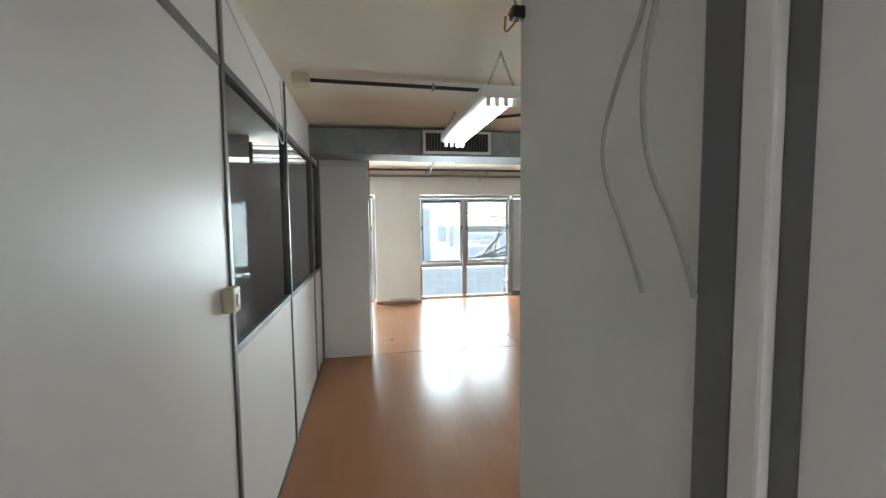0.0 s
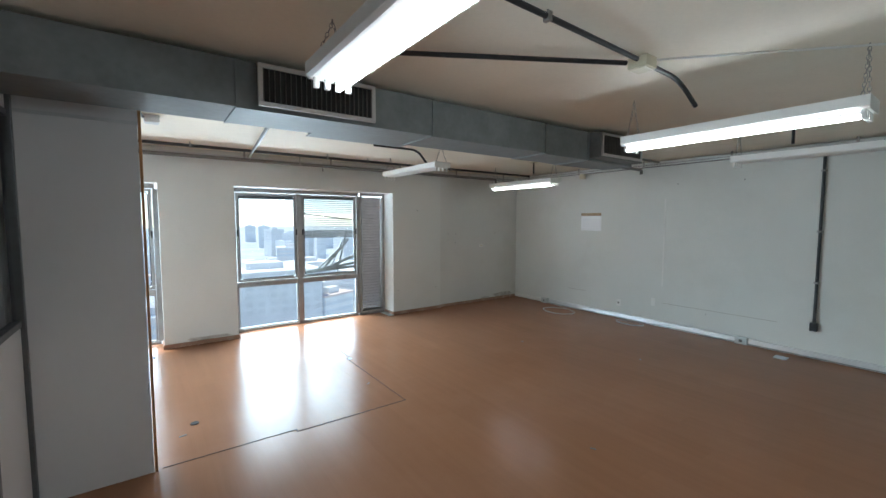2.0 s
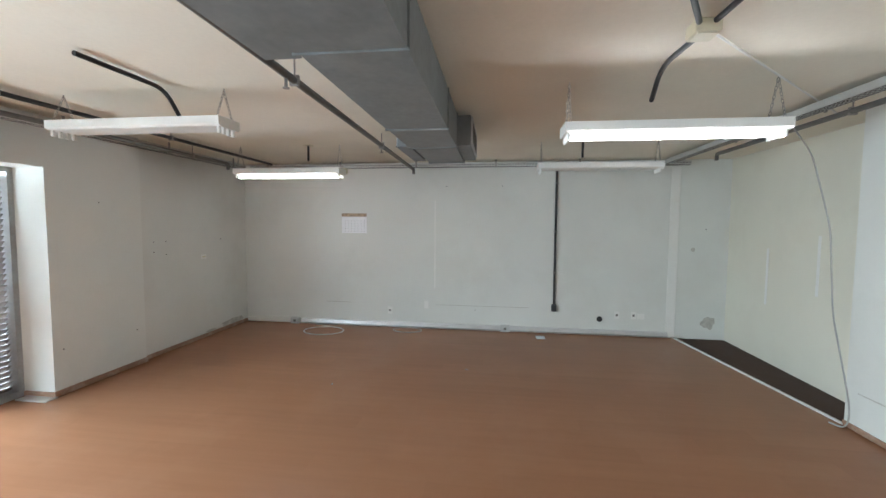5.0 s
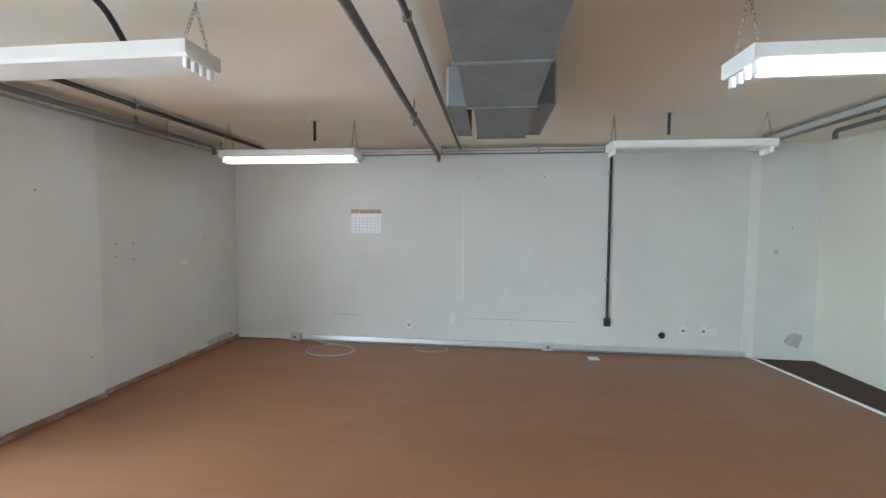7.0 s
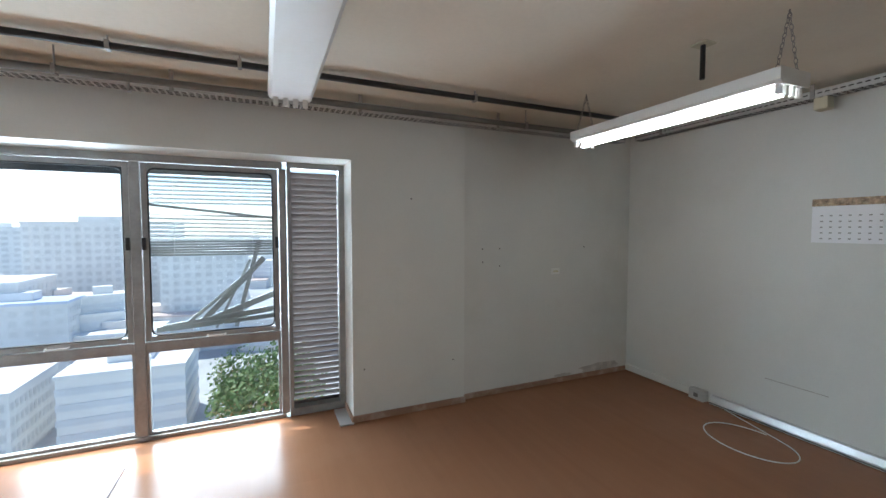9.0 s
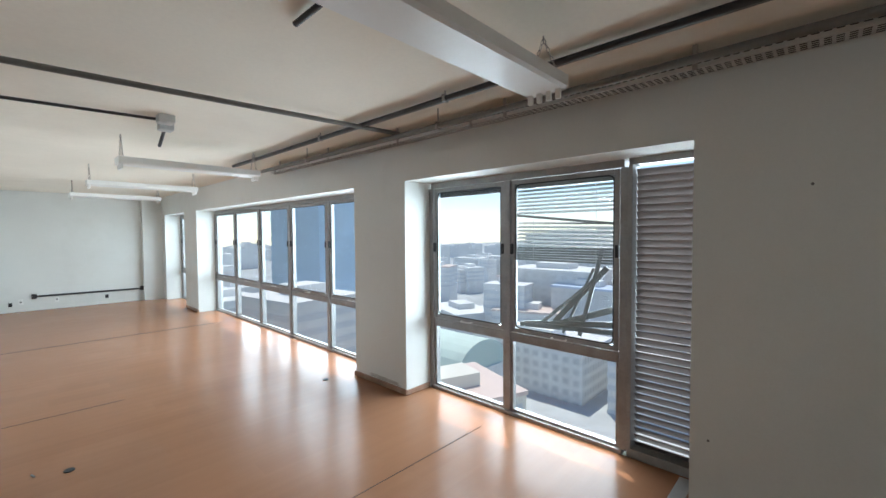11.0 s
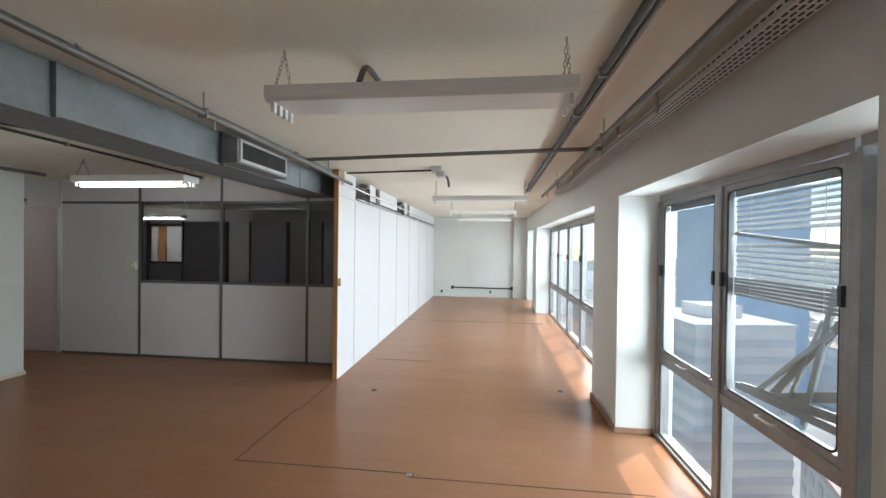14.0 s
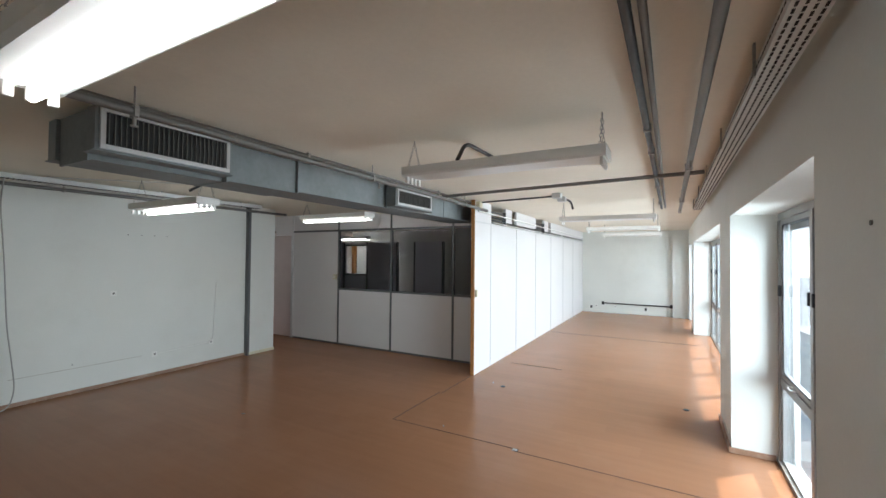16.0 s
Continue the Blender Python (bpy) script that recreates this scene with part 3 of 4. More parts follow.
# ---- pipes, trays and conduits ----
def pipe(name, pts, r, material, label, category="pipe", radius=0.06, clamps=()):
    t = thing(name, pts[0], label, category)
    part("pipe_run", tube(bend(pts, radius) if len(pts) > 2 else pts, r), material, t, smooth=True)
    for p in clamps:
        part("clamp", box(p[0] - 0.010, p[0] + 0.010, p[1] - r - 0.004, p[1] + r + 0.004, p[2] - r - 0.006, p[2] + r + 0.006), M_CHAIN, t)
        part("hanger_rod", tube([(p[0], p[1], p[2]), (p[0], p[1], H)], 0.005, 6), M_CHAIN, t)
    return t


CO = "black steel conduit clipped to the ceiling"
pipe("conduit", [(0.08, 3.69, 2.492), (2.75, 3.775, 2.492)], 0.013, M_BLACK, CO, "conduit", clamps=[(1.0, 3.72, 2.49), (2.0, 3.75, 2.49)])
pipe("conduit", [(1.38, 4.62, 2.492), (2.76, 3.84, 2.492)], 0.013, M_BLACK, CO, "conduit")
pipe("conduit", [(2.90, 3.78, 2.492), (3.28, 3.80, 2.492), (3.47, 3.78, 2.36)], 0.014, M_BLACK, "bent black conduit above a lamp", "conduit", 0.12)
pipe("conduit", [(2.88, 3.74, 2.505), (4.6, 1.9, 2.505)], 0.006, M_WHITE, "thin white conduit on the ceiling", "conduit")
pipe("conduit", [(0.42, 5.68, 2.492), (0.58, 6.87, 2.492)], 0.012, M_BLACK, CO, "conduit")
pipe("conduit", [(0.52, 6.95, 2.47), (0.2, 7.0, 2.47), (0.05, 7.0, 2.38)], 0.014, M_BLACK, "bent black conduit stub", "conduit", 0.1)
pipe("conduit", [(2.75, 6.94, 2.495), (3.34, 6.93, 2.495), (3.50, 6.95, 2.335)], 0.014, M_BLACK, "bent black conduit above a lamp", "conduit", 0.1)
pipe("pipe", [(-1.2, 8.075, 2.47), (6.6, 8.06, 2.47)], 0.018, M_BLACK, "dark pipe along the window side", clamps=[(x, 8.068, 2.47) for x in (-0.5, 1.0, 2.6, 3.2, 4.7)])
pipe("pipe", [(-1.2, 8.122, 2.48), (6.6, 8.107, 2.48)], 0.014, M_GPIPE, "slim grey conduit beside the dark pipe")
pipe("pipe", [(-1.1, 8.31, 2.39), (5.95, 8.31, 2.39), (5.95, 8.31, 2.31)], 0.021, M_GPIPE, "grey sprinkler pipe along the window wall", radius=0.04, clamps=[(x, 8.31, 2.39) for x in (0.3, 2.3, 5.3)])
pipe("pipe", [(0.2, 5.765, 2.395), (6.75, 5.92, 2.395), (6.75, 5.92, 2.33)], 0.022, M_GPIPE, "grey sprinkler pipe beside the duct", radius=0.04, clamps=[(x, 5.76 + 0.0237 * x, 2.395) for x in (1.0, 3.0, 4.9)])
pipe("pipe", [(0.6, 5.66, 2.485), (6.75, 5.66, 2.485)], 0.016, M_GPIPE, "slim dark pipe along the ceiling", clamps=[(x, 5.66, 2.485) for x in (1.5, 3.6)])
pipe("pipe", [(1.40, 5.66, 2.455), (1.69, 8.45, 2.455)], 0.018, M_GPIPE, "grey cross pipe under the ceiling")
pipe("pipe", [(5.75, 2.28, 2.33), (5.75, 2.28, 2.40), (1.0, 2.30, 2.40)], 0.02, M_GPIPE, "grey pipe along the south wall", radius=0.04, clamps=[(4.0, 2.28, 2.40), (2.6, 2.28, 2.40)])
for (x, y) in ((5.46, 6.93), (5.46, 3.78)):
    d = pipe("conduit_drop", [(x, y, H), (x, y, 2.335)], 0.013, M_BLACK, "black conduit dropping to a lamp", "conduit")
    part("ceiling_rose", box(x - 0.045, x + 0.045, y - 0.045, y + 0.045, H - 0.008, H, 0.004), M_PVC, d)
for (x, y, z) in ((2.62, 8.31, 2.37), (2.9, 5.829, 2.375), (-0.5, 8.31, 2.37), (4.9, 5.876, 2.375)):
    s = thing("sprinkler", (x, y, z), "small brass sprinkler head under a pipe", "sprinkler")
    part("nozzle", tube([(x, y, z), (x, y, z - 0.05)], 0.009, 8), M_CHAIN, s)
    part("deflector", tube([(x, y, z - 0.05), (x, y, z - 0.055)], 0.018, 12), M_CHAIN, s)


def junction(x, y, z, s=0.055, h=0.03, label="small ivory junction box on the ceiling", material=M_PVC):
    b = thing("junction_box", (x, y, z), label, "junction box")
    part("body", box(x - s, x + s, y - s, y + s, z - h, z + h, 0.006), material, b)
    part("lid", box(x - s + 0.008, x + s - 0.008, y - s + 0.008, y + s - 0.008, z - h - 0.005, z - h - 0.001, 0.002), material, b)
    return b


junction(2.83, 3.79, 2.488)
junction(0.14, 3.69, 2.488)
junction(0.64, 6.92, 2.488, material=M_TRAY, label="grey metal junction box on the ceiling")
junction(0.50, 6.95, 2.46, 0.05, 0.03, material=M_TRAY, label="grey metal junction box on the ceiling")
junction(0.47, 5.74, 2.45, 0.05, 0.05, "ivory junction box on the partition top")
junction(6.80, 7.0, 2.40, 0.04, 0.05, "ivory junction box below the tray")


def cable_tray(pts0, pts1, width, label):
    """A shallow U tray with punched slots between two points along x or y."""
    x0, y0, z0 = pts0
    x1, y1, z1 = pts1
    t = thing("cable_tray", pts0, label, "cable tray")
    along_x = abs(x1 - x0) > abs(y1 - y0)
    if along_x:
        part("base", box(x0, x1, y0 - width / 2, y0 + width / 2, z0, z0 + 0.003), M_TRAY, t)
        for y in (y0 - width / 2, y0 + width / 2):
            part("side_wall", box(x0, x1, y - 0.0015, y + 0.0015, z0, z0 + 0.05), M_TRAY, t)
    else:
        part("base", box(x0 - width / 2, x0 + width / 2, y0, y1, z0, z0 + 0.003), M_TRAY, t)
        for x in (x0 - width / 2, x0 + width / 2):
            part("side_wall", box(x - 0.0015, x + 0.0015, y0, y1, z0, z0 + 0.05), M_TRAY, t)
    L = x1 - x0 if along_x else y1 - y0
    bm = bmesh.new()
    n = int(L / 0.04)
    for k in range(n):
        p = (k + 0.5) * L / n
        for w in (-0.36, -0.12, 0.12, 0.36):
            u = w * width
            if along_x:
                add_box(bm, x0 + p - 0.013, x0 + p + 0.013, y0 + u - 0.004, y0 + u + 0.004, z0 - 0.0025, z0 - 0.0005)
            else:
                add_box(bm, x0 + u - 0.004, x0 + u + 0.004, y0 + p - 0.013, y0 + p + 0.013, z0 - 0.0025, z0 - 0.0005)
        if along_x:
            yy = y0 - width / 2 - 0.002
            add_box(bm, x0 + p - 0.013, x0 + p + 0.013, yy - 0.001, yy, z0 + 0.022, z0 + 0.030)
        else:
            xx = x0 - width / 2 - 0.002
            add_box(bm, xx - 0.001, xx, y0 + p - 0.013, y0 + p + 0.013, z0 + 0.022, z0 + 0.030)
    tagged(part("slot_pattern", bm, M_DARK, t), kind="stuff")
    m = int(L / 1.2) + 1
    for k in range(m):
        p = 0.3 + k * (L - 0.6) / max(m - 1, 1)
        if along_x:
            part("hanger", box(x0 + p - 0.012, x0 + p + 0.012, y0 - width / 2 - 0.012, y0 - width / 2 - 0.004, z0 - 0.008, H), M_CHAIN, t)
        else:
            part("hanger", box(x0 - width / 2 - 0.012, x0 - width / 2 - 0.004, y0 + p - 0.012, y0 + p + 0.012, z0 - 0.008, H), M_CHAIN, t)
    return t


cable_tray((-1.0, 8.53, 2.40), (6.6, 8.53, 2.40), 0.105, "grey perforated cable tray along the window wall")
cable_tray((6.80, 2.1, 2.43), (6.80, 8.5, 2.43), 0.10, "grey perforated cable tray along the east wall")
cable_tray((1.6, 2.40, 2.44), (6.7, 2.40, 2.44), 0.10, "grey perforated cable tray along the south wall")

# ---- east wall things ----
c = pipe("wall_conduit", [(XE - 0.02, 3.845, 2.40), (XE - 0.02, 3.845, 0.40)], 0.016, M_BLACK, "black conduit running down the white wall", "conduit")
for z in (0.9, 1.5, 2.2):
    part("clip", box(XE - 0.04, XE, 3.82, 3.87, z - 0.01, z + 0.01), M_CHAIN, c)
part("end_box", box(XE - 0.06, XE, 3.81, 3.88, 0.33, 0.43, 0.008), M_BLACK, c)
race = thing("floor_raceway", (XE - 0.03, 5.4, 0), "aluminium cable raceway along the wall base", "raceway")
part("profile", prism([(XE - 0.001, 0.005), (XE - 0.045, 0.005), (XE - 0.045, 0.03), (XE - 0.03, 0.075), (XE - 0.001, 0.08)], 2.26, 7.75, 'y'), M_LPOST, race)
part("groove", box(XE - 0.048, XE - 0.046, 2.26, 7.75, 0.012, 0.020), M_GPIPE, race)
part("white_cover", box(XE - 0.03, XE - 0.001, 7.95, 8.69, 0.01, 0.075, 0.004), M_WHITE, race, "white cover strip")
for y in (7.86, 4.55):
    o = thing("floor_outlet_box", (XE - 0.04, y, 0), "grey outlet box on the raceway", "outlet box")
    part("body", box(XE - 0.07, XE - 0.001, y - 0.07, y + 0.07, 0.0, 0.095, 0.006), M_TRAY, o)
    part("socket", box(XE - 0.073, XE - 0.071, y - 0.02, y + 0.02, 0.03, 0.065), M_GPIPE, o)
cal = thing("wall_calendar", (XE - 0.005, 6.89, 1.6), "white paper wall calendar with a printed header", "calendar")
part("sheet", box(XE - 0.004, XE, 6.69, 7.09, 1.445, 1.70), M_PAPER, cal)
part("header", box(XE - 0.007, XE - 0.0045, 6.69, 7.09, 1.702, 1.752), M_INK, cal, "brown printed header")
for r in range(5):
    for k in range(7):
        part("date_mark", box(XE - 0.0055, XE - 0.0045, 6.72 + k * 0.051, 6.735 + k * 0.051, 1.47 + r * 0.04, 1.478 + r * 0.04), M_GCABLE, cal)
h = tagged(part("wall_hole", tube([(XE - 0.006, 3.19, 0.232), (XE + 0.001, 3.19, 0.232)], 0.04, 20), M_DARK), "round black cable hole in the wall", "hole")
h2 = tagged(part("wall_hole", tube([(XE - 0.004, 1.96, 1.264), (XE + 0.001, 1.96, 1.264)], 0.028, 14), M_DAMP), "small filled hole in the wall", "hole")


def wall_plate(x, y, z, label, face='x-'):
    o = thing("wall_socket", (x, y, z), label, "socket")
    if face == 'x-':
        part("plate", box(x - 0.008, x, y - 0.035, y + 0.035, z - 0.055, z + 0.055, 0.003), M_WHITE, o)
        part("insert", box(x - 0.011, x - 0.0085, y - 0.015, y + 0.015, z - 0.015, z + 0.015), M_GPIPE, o)
    elif face == 'y-':
        part("plate", box(x - 0.05, x + 0.05, y - 0.008, y, z - 0.03, z + 0.03, 0.003), M_WHITE, o)
        part("insert", box(x - 0.03, x + 0.03, y - 0.011, y - 0.0085, z - 0.008, z + 0.008), M_PVC, o)
    elif face == 'x+':
        part("plate", box(x, x + 0.008, y - 0.035, y + 0.035, z - 0.055, z + 0.055, 0.003), M_WHITE, o)
        part("insert", box(x + 0.0085, x + 0.011, y - 0.015, y + 0.015, z - 0.015, z + 0.015), M_GPIPE, o)
    else:
        part("plate", box(x - 0.035, x + 0.035, y, y + 0.008, z - 0.035, z + 0.035, 0.003), M_WHITE, o)
        part("insert", box(x - 0.012, x + 0.012, y + 0.0085, y + 0.011, z - 0.012, z + 0.012), M_GPIPE, o)
    return o


wall_plate(XE, 6.32, 0.255, "white wall socket plate")
wall_plate(XE, 2.95, 0.30, "white wall socket plate")
wall_plate(XE, 2.72, 0.30, "white wall socket plate")
wall_plate(5.94, YP + 0.055, 1.125, "painted-over double socket plate", 'y-')
wall_plate(2.85, YS, 0.30, "white wall socket plate", 'y+')
wall_plate(2.05, YS, 0.33, "white wall socket plate", 'y+')
wall_plate(3.35, YS, 1.18, "white wall socket plate", 'y+')
wall_plate(XF, 6.15, 0.2, "white socket on the far wall", 'x+')
wall_plate(XF, 6.7, 0.2, "white socket on the far wall", 'x+')
far = pipe("wall_conduit", [(XF + 0.02, 6.35, 0.30), (XF + 0.02, 8.24, 0.29)], 0.02, M_BLACK, "black conduit low on the far wall", "conduit")
for y in (6.35, 8.22):
    part("end_box", box(XF, XF + 0.06, y - 0.04, y + 0.04, 0.25, 0.35, 0.006), M_BLACK, far)
pipe("surface_duct", [(2.80, YS + 0.008, 0.30), (2.10, YS + 0.008, 0.33), (2.02, YS + 0.008, 0.37), (1.98, YS + 0.008, 1.25)], 0.006, M_WHITE, "thin white cable cover on the wall", "cable cover", 0.02)

# light switch on the partition corner
sw = thing("light_switch", (0.02, 2.53, 1.29), "ivory surface light switch on the partition post", "switch")
part("box", box(0.001, 0.045, 2.49, 2.57, 1.24, 1.335, 0.008), M_PVC, sw)
part("rocker", box(0.0455, 0.050, 2.515, 2.545, 1.265, 1.31, 0.002), M_WHITE, sw)
sw2 = thing("light_switch", (0.53, 5.74, 1.2), "ivory surface light switch on the partition end", "switch")
part("box", box(0.49, 0.55, 5.735, 5.765, 1.12, 1.22, 0.006), M_PVC, sw2)


# ---- cables ----
def cable(name, pts, r, material, label):
    return tagged(part(name, tube(bend(pts, 0.12, 6), r, 6), material, smooth=True), label, "cable")


cable("hanging_cable", [(4.49, 2.36, 2.44), (4.47, 2.20, 2.2), (4.40, 2.08, 1.6), (4.36, 2.05, 0.9), (4.30, 2.0, 0.5), (4.26, 1.96, 0.2), (4.30, 1.94, 0.01), (4.42, 1.98, 0.008)], 0.006, M_GCABLE, "grey cable hanging down from the tray")
ring = [(6.50 + 0.22 * math.cos(a), 7.22 + 0.30 * math.sin(a), 0.005) for a in (i * 0.35 for i in range(18))]
cable("loose_cable", ring + [(6.84, 7.6, 0.02)], 0.004, M_CABLE, "thin white cable coiled on the floor")
ring = [(6.72 + 0.13 * math.cos(a), 6.0 + 0.22 * math.sin(a), 0.004 + 0.002 * (i % 3)) for i, a in ((i, i * 0.4) for i in range(32))]
cable("loose_cable", ring + [(6.86, 5.4, 0.06)], 0.0035, M_GCABLE, "thin grey cable coiled by the raceway")
cable("passage_cable", [(XQ - 0.012, 1.42, 2.5), (XQ - 0.02, 1.40, 1.9), (XQ - 0.04, 1.46, 1.78), (XQ - 0.04, 1.50, 1.67), (XQ - 0.02, 1.45, 1.55), (XQ - 0.015, 1.417, 1.468)], 0.004, M_GCABLE, "loose grey wire hanging on the passage wall")
cable("passage_cable", [(XQ - 0.012, 1.39, 2.5), (XQ - 0.02, 1.385, 1.9), (XQ - 0.03, 1.41, 1.8), (XQ - 0.03, 1.40, 1.66), (XQ - 0.02, 1.345, 1.56), (XQ - 0.015, 1.318, 1.478)], 0.0045, M_GCABLE, "loose grey wire hanging on the passage wall")
conn = thing("cable_connector", (XQ - 0.02, 1.93, 2.12), "dark terminal block joining loose wires", "connector")
part("block", box(XQ - 0.035, XQ, 1.915, 1.945, 2.10, 2.13, 0.004), M_BLACK, conn)
for k in range(3):
    part("screw", tube([(XQ - 0.040, 1.921 + k * 0.009, 2.115), (XQ - 0.034, 1.921 + k * 0.009, 2.115)], 0.003, 8), M_WOOD, conn)
part("wire_tail", tube(bend([(XQ - 0.018, 1.93, 2.13), (XQ - 0.04, 1.935, 2.19), (XQ - 0.012, 1.91, 2.28)], 0.03), 0.003, 6), M_GCABLE, conn)
part("wire_tail", tube(bend([(XQ - 0.018, 1.925, 2.10), (XQ - 0.05, 1.94, 2.06), (XQ - 0.06, 1.90, 2.09)], 0.03), 0.003, 6), M_WOOD, conn)
cable("partition_cable", [(0.012, 2.65, 2.45), (0.02, 3.0, 2.36), (0.04, 3.3, 2.22), (0.05, 3.42, 2.03), (0.05, 3.55, 2.06), (0.02, 3.62, 2.45)], 0.004, M_CABLE, "white wire looping over the partition")

# ---- floor details ----
tagged(part("floor_outlet", tube([(0.82, 6.27, 0.0), (0.82, 6.27, 0.006)], 0.03, 16), M_DARK), "dark round floor outlet", "floor outlet")
tagged(part("floor_outlet", tube([(0.555, 8.34, 0.0), (0.555, 8.34, 0.006)], 0.03, 16), M_DARK), "dark round floor outlet", "floor outlet")
tagged(part("loose_cover", box(6.55, 6.67, 4.0, 4.12, 0.0, 0.012, 0.004), M_LPOST), "loose metal cover plate on the floor", "cover plate")
for (x0, x1, y0, y1) in ((2.407, 2.413, 5.665, 7.02), (2.452, 2.457, 7.0, 8.63), (2.405, 2.46, 7.012, 7.020), (1.45, 2.415, 5.660, 5.668), (0.60, 1.46, 5.700, 5.707), (1.45, 1.457, 5.668, 5.700), (-0.395, -0.389, 5.95, 6.75), (-3.51, -3.495, 5.74, 8.64)):
    structure("trim_floor_joint", box(x0, x1, y0, y1, 0.0, 0.0025), M_SUB, "dark open joint in the laminate", "floor joint")


def blotch(name, cx, cy, w, h, plane, material, label):
    """A ragged flat patch on a wall: damp or peeling paint."""
    bm = bmesh.new()
    pts = []
    n = 26
    for i in range(n):
        a = 2 * math.pi * i / n
        r = 1 + 0.45 * noise.noise(Vector((math.cos(a) * 1.7 + cx, math.sin(a) * 1.7, cy)))
        pts.append((cx + w * r * math.cos(a), cy + h * r * math.sin(a)))
    vs = [bm.verts.new((u, plane[1], v) if plane[0] == 'y' else (plane[1], u, v)) for u, v in pts]
    f = bm.faces.new(vs)
    ext = bmesh.ops.extrude_face_region(bm, geom=[f])
    d = Vector((0, -0.003, 0)) if plane[0] == 'y' else Vector((-0.003, 0, 0))
    bmesh.ops.translate(bm, vec=d, verts=[g for g in ext["geom"] if isinstance(g, bmesh.types.BMVert)])
    bmesh.ops.recalc_face_normals(bm, faces=bm.faces)
    return tagged(part(name, bm, material), label, "damp patch")


blotch("damp_patch", 6.55, 0.085, 0.26, 0.05, ('y', YP + 0.0545), M_DAMP, "peeling damp plaster above the skirting")
blotch("damp_patch", 6.05, 0.065, 0.12, 0.018, ('y', YP + 0.0545), M_DAMP, "peeling damp plaster above the skirting")
blotch("damp_patch", 1.15, 0.075, 0.26, 0.022, ('y', YP - 0.0005), M_DAMP, "peeling paint low on the pier")
blotch("damp_patch", 1.72, 0.23, 0.09, 0.085, ('x', XE - 0.0005), M_DAMP, "dark damp stain in the corner")

def nail_hole(x, y, z, axis):
    d = 0.004
    a = (x, y - d, z) if axis == 'y' else ((x - d, y, z) if axis == 'x' else (x, y + d, z))
    return tagged(part("nail_hole", tube([a, (x, y, z)], 0.007, 8), M_GPIPE), "small dark screw hole in the wall", "screw hole")


for x, z in ((4.42, 1.79), (4.80, 0.40), (4.02, 0.42)):
    nail_hole(x, YP, z, 'y')
for x, z in ((5.12, 1.36), (5.30, 1.36), (5.12, 1.24), (5.30, 1.20), (6.3, 1.36)):
    nail_hole(x, YP + 0.055, z, 'y')
for y, z in ((5.45, 2.16), (4.62, 2.16), (5.0, 0.3), (1.80, 1.55)):
    nail_hole(XE, y, z, 'x')
for k in range(4):
    nail_hole(2.72 + 0.16 * k, YS, 1.95, 's')
nail_hole(3.75, YS, 0.35, 's')
for y, z in ((6.0, 0.16), (7.55, 0.17)):
    tagged(part("wall_socket", box(XF, XF + 0.012, y - 0.03, y + 0.03, z - 0.04, z + 0.04, 0.003), M_DARK), "dark socket low on the far wall", "socket")
for x, y, w, a in ((0.73, 6.10, 0.025, 0.3), (5.2, 5.0, 0.02, 1.0), (4.6, 6.3, 0.018, 0.2), (3.1, 4.2, 0.02, 2.0), (2.3, 6.2, 0.02, 0.7)):
    tagged(part("floor_scrap", box(-w, w, -0.006, 0.006, 0, 0.004, 0.001, Matrix.Translation((x, y, 0)) @ Matrix.Rotation(a, 4, 'Z')), M_GPIPE), "small dark scrap on the laminate", "scrap")
loose = tagged(part("joint_strip", box(2.418, 2.45, 6.97, 7.01, 0.0, 0.006), M_CHAIN), "short metal strip in the floor joint", "floor strip")
tagged(part("metal_plate", box(3.82, 3.93, 8.62, 8.93, 0.0, 0.012, 0.003), M_LPOST), "metal cover plate in the window reveal", "cover plate")

for y, z0, z1, w in ((5.62, 0.62, 1.95, 0.010), (2.62, 0.25, 0.33, 0.05), (5.75, 0.30, 0.42, 0.03)):
    tagged(part("wall_tape", box(XE - 0.0035, XE, y - w, y + w, z0, z1), M_WHITE), "strip of fresh white filler on the wall", "filler strip")
for x, z0, z1 in ((6.08, 0.67, 1.34), (5.31, 0.90, 1.51)):
    tagged(part("wall_tape", box(x - 0.018, x + 0.018, YC, YC + 0.003, z0, z1), M_WHITE), "strip of fresh white filler on the cream wall", "filler strip")
for y0, y1, z in ((6.95, 7.35, 0.36), (4.2, 5.6, 0.36)):
    tagged(part("scuff_line", box(XE - 0.003, XE, y0, y1, z, z + 0.006), M_DAMP), "faint scuff line on the white wall", "scuff")
tagged(part("scuff_line", box(3.0, 4.3, YS, YS + 0.003, 0.30, 0.306), M_DAMP), "faint scuff line on the white wall", "scuff")

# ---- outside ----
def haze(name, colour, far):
    """Facade colour with the bright, pale haze of distance mixed into the base colour."""
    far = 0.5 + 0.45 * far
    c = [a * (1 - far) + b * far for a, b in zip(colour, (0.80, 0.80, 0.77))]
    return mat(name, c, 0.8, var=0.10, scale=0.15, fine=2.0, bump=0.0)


GZ = -48.0
# The ground's grey is paled likewise, with haze put into its colour.
structure("ground", box(-1500, 1500, 25, 3000, GZ - 1, GZ), mat("city_ground", (0.44, 0.47, 0.48), 0.9, var=0.3, scale=0.03, fine=0.3, bump=0), "hazy city ground far below", "ground")
M_BLUEGLASS = mat("blue_curtain_glass", (0.42, 0.58, 0.72), 0.5, var=0.12, scale=0.1, fine=1, bump=0)
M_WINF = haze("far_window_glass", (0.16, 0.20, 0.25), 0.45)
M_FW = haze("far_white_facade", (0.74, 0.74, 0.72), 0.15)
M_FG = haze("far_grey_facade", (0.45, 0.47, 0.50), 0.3)
